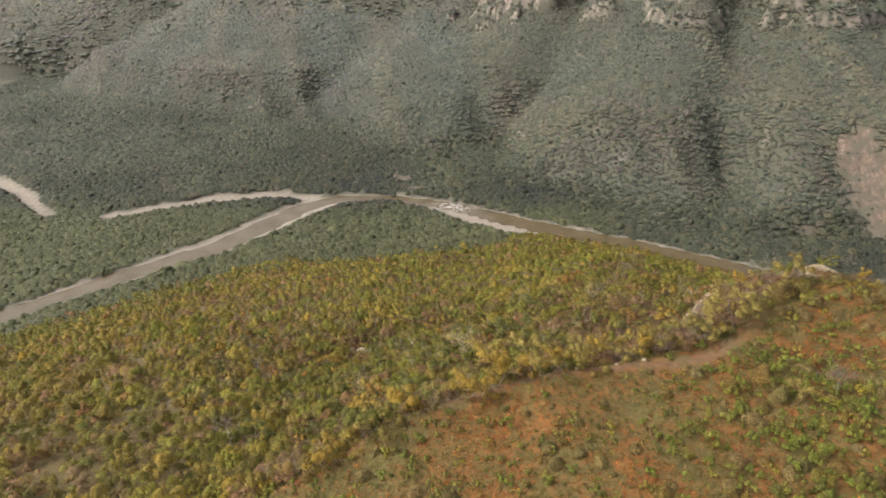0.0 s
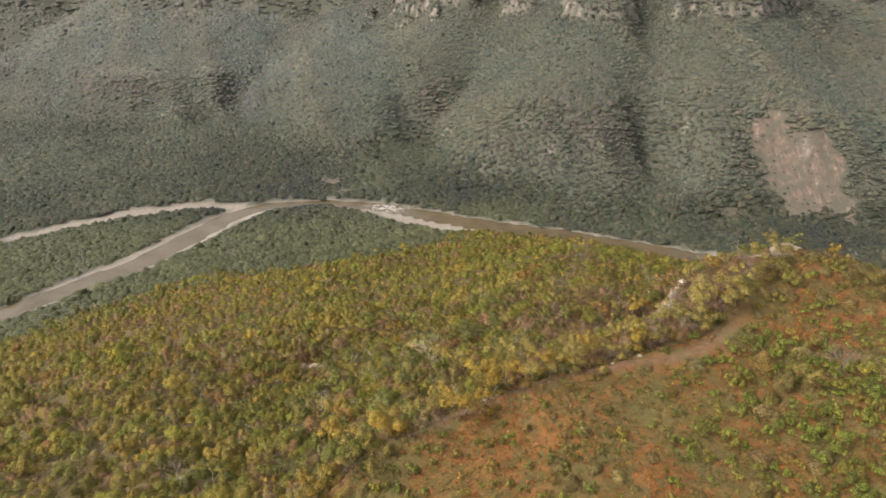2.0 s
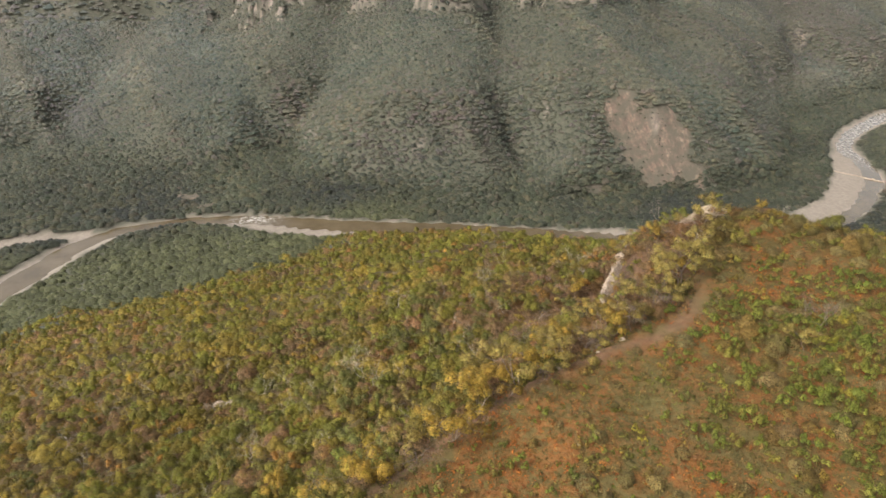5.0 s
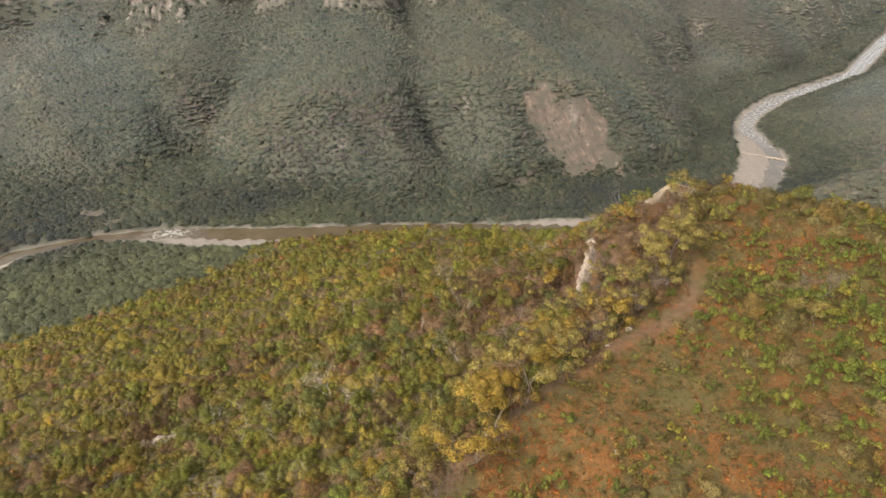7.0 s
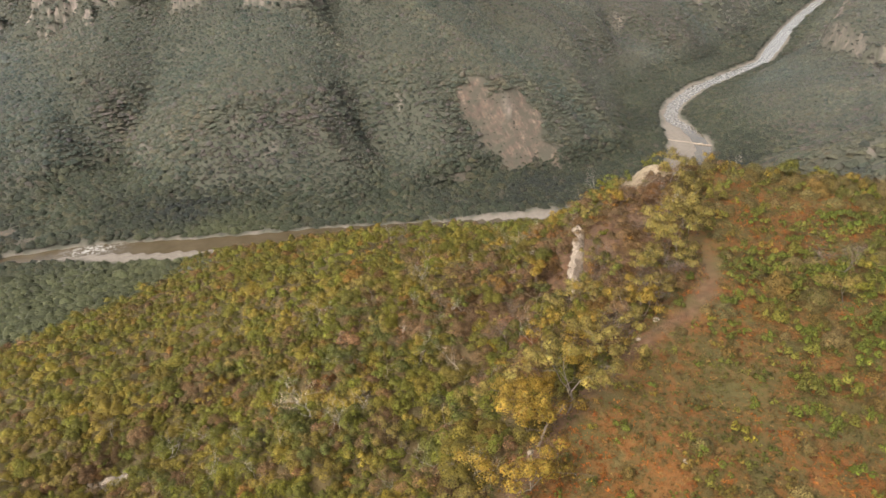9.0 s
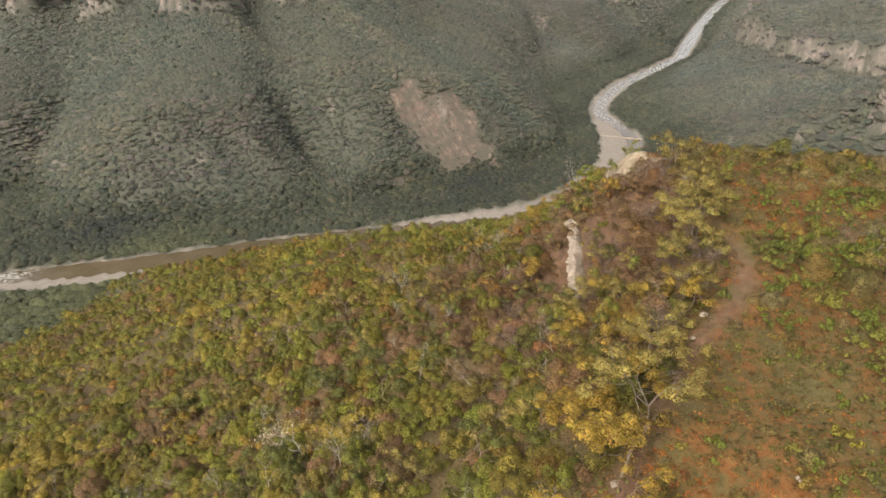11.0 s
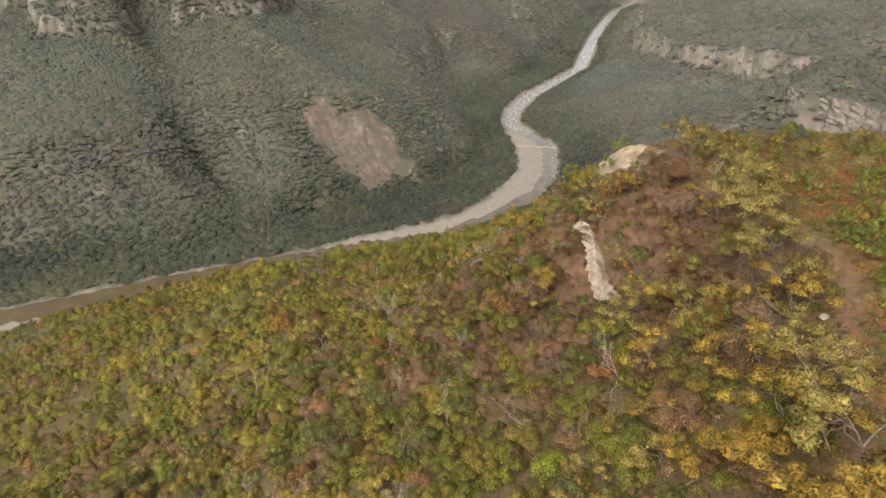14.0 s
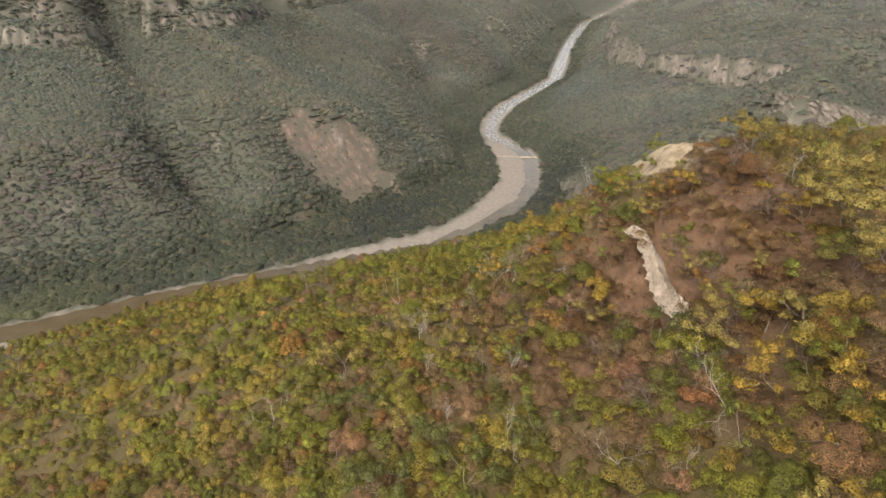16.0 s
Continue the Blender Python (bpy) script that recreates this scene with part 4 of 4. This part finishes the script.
def wood():
    """Trees scattered over the stretch of hillside below the rim."""
    x, y = scatter(-55, 100, 70, 185, 6.6, 1.0)
    out = mesa_edge(x, y)
    h = land(x, y)[0]
    keep = (out > 2.5) & (hump(x, y, 84, 122, 12, 10) < 0.5) & ~scarp_front(x, y) & (y > 72 + 0.4 * np.maximum(-x - 20, 0)) & (x < 80 + 0.3 * (y - 60)) & (h > 90)
    x, y, out = x[keep], y[keep], out[keep]
    brown, rim = hump(x, y, 58, 112, 26, 24), np.exp(-((out - 6) / 5) ** 2)
    kinds = ["green", "bright", "dark", "yellow", "olive", "ochre", "bare", "thicket"]
    w = np.stack([0.8 - 0.7 * brown - 0.5 * rim, 0.5 - 0.4 * brown, 0.45 - 0.4 * brown - 0.3 * rim, 0.18 + 0.6 * rim - 0.05 * brown, 0.7 + 0.5 * rim - 0.4 * brown, 0.2 + 0.1 * brown, 1.0 - 0.7 * brown, 0.3 + 2.4 * brown + 0.4 * rim], -1)
    _, k = pick([(0.1, 0.1, 0.1)] * 8, np.maximum(w, 0.03))
    for a, b, c in list(zip(x, y, k))[:250]:
        plant(kinds[c], float(a), float(b), float(rng.uniform(0.7, 1.15)) )


wood()


def rim_row():
    """The row of taller trees along the edge of the flat top."""
    p = np.array(RIM[2:11], float)
    at = np.r_[0, np.cumsum(np.hypot(*np.diff(p, axis=0).T))]
    for s in np.arange(4, at[-1], 2.6):
        x, y = np.interp(s, at, p[:, 0]), np.interp(s, at, p[:, 1])
        away = float(rng.uniform(0.0, 4.0))
        # yellow crowns on the western stretch, mauve-brown and olive ones towards the tip
        kind = (("yellow", "olive", "yellow", "thicket") if x < 38 else ("thicket", "olive", "thicket", "bare"))[int(rng.integers(0, 4))]
        big = float(rng.uniform(1.0, 1.45)) * (0.72 if kind in ("thicket", "bare") else 1.0)
        plant(kind, float(x - 0.5 * away), float(y + 0.85 * away), big)


rim_row()
for group in TREES.values():
    for source in group:
        for piece in (*source.children, source):
            bpy.data.objects.remove(piece)


# ---- rocks ----


def crag(name, line, thick, label, seed, piece=0.8, rows=9, rise=0.3, reach=2.2, deep=(99.0, 99.0), mat=ROCK):
    """A jagged rock face along a line of plan corners, from the ground before it to the ground behind it."""
    r = np.random.default_rng(seed)
    p = np.array(line, float)
    at = np.r_[0, np.cumsum(np.hypot(*np.diff(p, axis=0).T))]
    s = np.arange(0, at[-1] + 0.01, piece)
    x, y = np.interp(s, at, p[:, 0]), np.interp(s, at, p[:, 1])
    way = unit(np.stack([np.gradient(x), np.gradient(y)], -1))
    back = np.stack([way[:, 1], -way[:, 0]], -1)
    low = standing(x - back[:, 0] * reach, y - back[:, 1] * reach) - 0.8
    high = standing(x + back[:, 0] * reach, y + back[:, 1] * reach) + rise * r.uniform(0.2, 1.6, len(s))
    low = np.maximum(low, high - np.linspace(*deep, len(s)))
    bulge = np.convolve(r.normal(size=len(s) + 4), np.ones(5) / 5, "valid") * 1.1 * thick
    v = []
    for k in range(rows + 3):
        u = min(k / rows, 1)
        ledge = 0.55 * np.floor(u * 3.99) / 3 + 0.45 * u
        off = -reach * 0.5 + thick * ledge + (bulge + r.normal(size=len(s)) * 0.13 * thick) * (k <= rows) + (k > rows) * (k - rows) * reach * 0.35
        z = low + (high - low) * u - (k > rows) * (k - rows) * 0.7 + r.normal(size=len(s)) * 0.12
        v.append(np.stack([x + back[:, 0] * off, y + back[:, 1] * off, z], -1))
    v = np.array(v)
    n, m = v.shape[:2]
    i = (np.arange(n - 1)[:, None] * m + np.arange(m - 1)).ravel()
    f = np.stack([i, i + 1, i + m + 1, i + m], -1)
    ob = new(name, array_mesh(name, v.reshape(-1, 3), f, mat))
    return tagged(ob, label, "rock")


def boulder(x, y, size, seed, label="pale weathered boulder lying on the slope", flat=0.55):
    r = np.random.default_rng(seed)
    bm = bmesh.new()
    bmesh.ops.create_icosphere(bm, subdivisions=2, radius=1)
    for v in bm.verts:
        d = v.co.copy()
        k = 1 + 0.28 * noise.noise(d * 1.3 + Vector((seed, 0, 0))) + 0.12 * noise.noise(d * 3.1 + Vector((0, seed, 0)))
        v.co = Vector((d.x * k, d.y * k * 0.8, max(d.z * k * flat, -0.25)))
    me = bpy.data.meshes.new("boulder")
    bm.to_mesh(me)
    bm.free()
    me.materials.append(ROCK)
    ob = new("boulder", me)
    ob.matrix_basis = pose(x, y, float(standing(x, y)) + 0.05 * size, 0, 0, float(r.uniform(0, 360)))
    ob.scale = (size, size, size)
    return tagged(ob, label, "rock", "boulders on the hill")


crag("rock_scarp", SCARP, 0.9, "pale weathered rock scarp breaking out of the hillside", 3, 0.4, 12, 0.1, 1.8, (3.4, 1.2))
crag("rock_cliff", [(322, 20), (333, 52), (341, 80), (355, 118), (361, 146), (365, 154), (378, 154)], 3.5, "pale broken cliff on the far spur", 8, 2.4, 14, 1.2, 6, (26.0, 26.0), SPUR_ROCK)


def outcrop(x, y, long, wide, high, turn, seed, label):
    """A low dome of bedded rock that breaks out of the ground in ledges."""
    r = np.random.default_rng(seed)
    gu, gv = np.meshgrid(np.linspace(-1, 1, 34), np.linspace(-1, 1, 20))
    rough = lumps(gu * 5, gv * 3, 0.7, seed) * 0.16 + lumps(gu * 5, gv * 3, 0.25, seed + 1) * 0.07
    rise = np.clip(1.15 - np.hypot(gu, gv) + rough, 0, 0.9)
    z = high * (0.45 * rise + 0.55 * np.floor(rise * 4.5) / 4.5) + 0.05 * high * r.normal(size=gu.shape)
    c, d = np.cos(radians(turn)), np.sin(radians(turn))
    px, py = x + gu * long * c - gv * wide * d, y + gu * long * d + gv * wide * c
    z = standing(px, py) + z - 0.5 * (rise < 0.06)
    i = (np.arange(19)[:, None] * 34 + np.arange(33)).ravel()
    ob = new("rock_outcrop", array_mesh("rock_outcrop", np.stack([px, py, z], -1).reshape(-1, 3), np.stack([i, i + 1, i + 35, i + 34], -1), TAN_ROCK))
    return tagged(ob, label, "rock")


outcrop(84.5, 126, 9.5, 5.0, 1.5, 40, 4, "pale bedded rock outcrop on the tip of the hill")


def weir(a, b, high, thick, label):
    """A low ragged bar of stones across the river."""
    r = np.random.default_rng(5)
    a, b = np.array(a, float), np.array(b, float)
    t = np.linspace(0, 1, 26)[:, None]
    p = a + (b - a) * t + r.normal(size=(26, 2)) * 0.5
    side = np.array([-(b - a)[1], (b - a)[0]]) / np.linalg.norm(b - a)
    rows = [np.c_[p + side * off * thick * r.uniform(0.8, 1.2, (26, 1)), z * high * r.uniform(0.75, 1.2, 26)] for off, z in ((-1.2, -0.8), (-0.6, 0.9), (0.4, 1.0), (1.2, -0.8))]
    v = np.concatenate(rows)
    i = (np.arange(3)[:, None] * 26 + np.arange(25)).ravel()
    ob = new("weir", array_mesh("weir", v, np.stack([i, i + 1, i + 27, i + 26], -1), ROCK))
    return tagged(ob, label, "weir")


weir((545, 437), (567, 399), 1.0, 1.6, "low pale stone weir across the muddy river")
for i, (x, y, size) in enumerate(((-24, 152, 1.3), (-27, 153.5, 0.9), (-21, 150, 0.8), (86, 129, 1.2), (90, 127, 0.9), (82, 126, 1.0), (8, 79.5, 0.4), (22, 83, 0.45), (34, 86, 0.5), (29, 84.6, 0.35), (17, 70, 0.3))):
    boulder(x, y, size, i + 1)
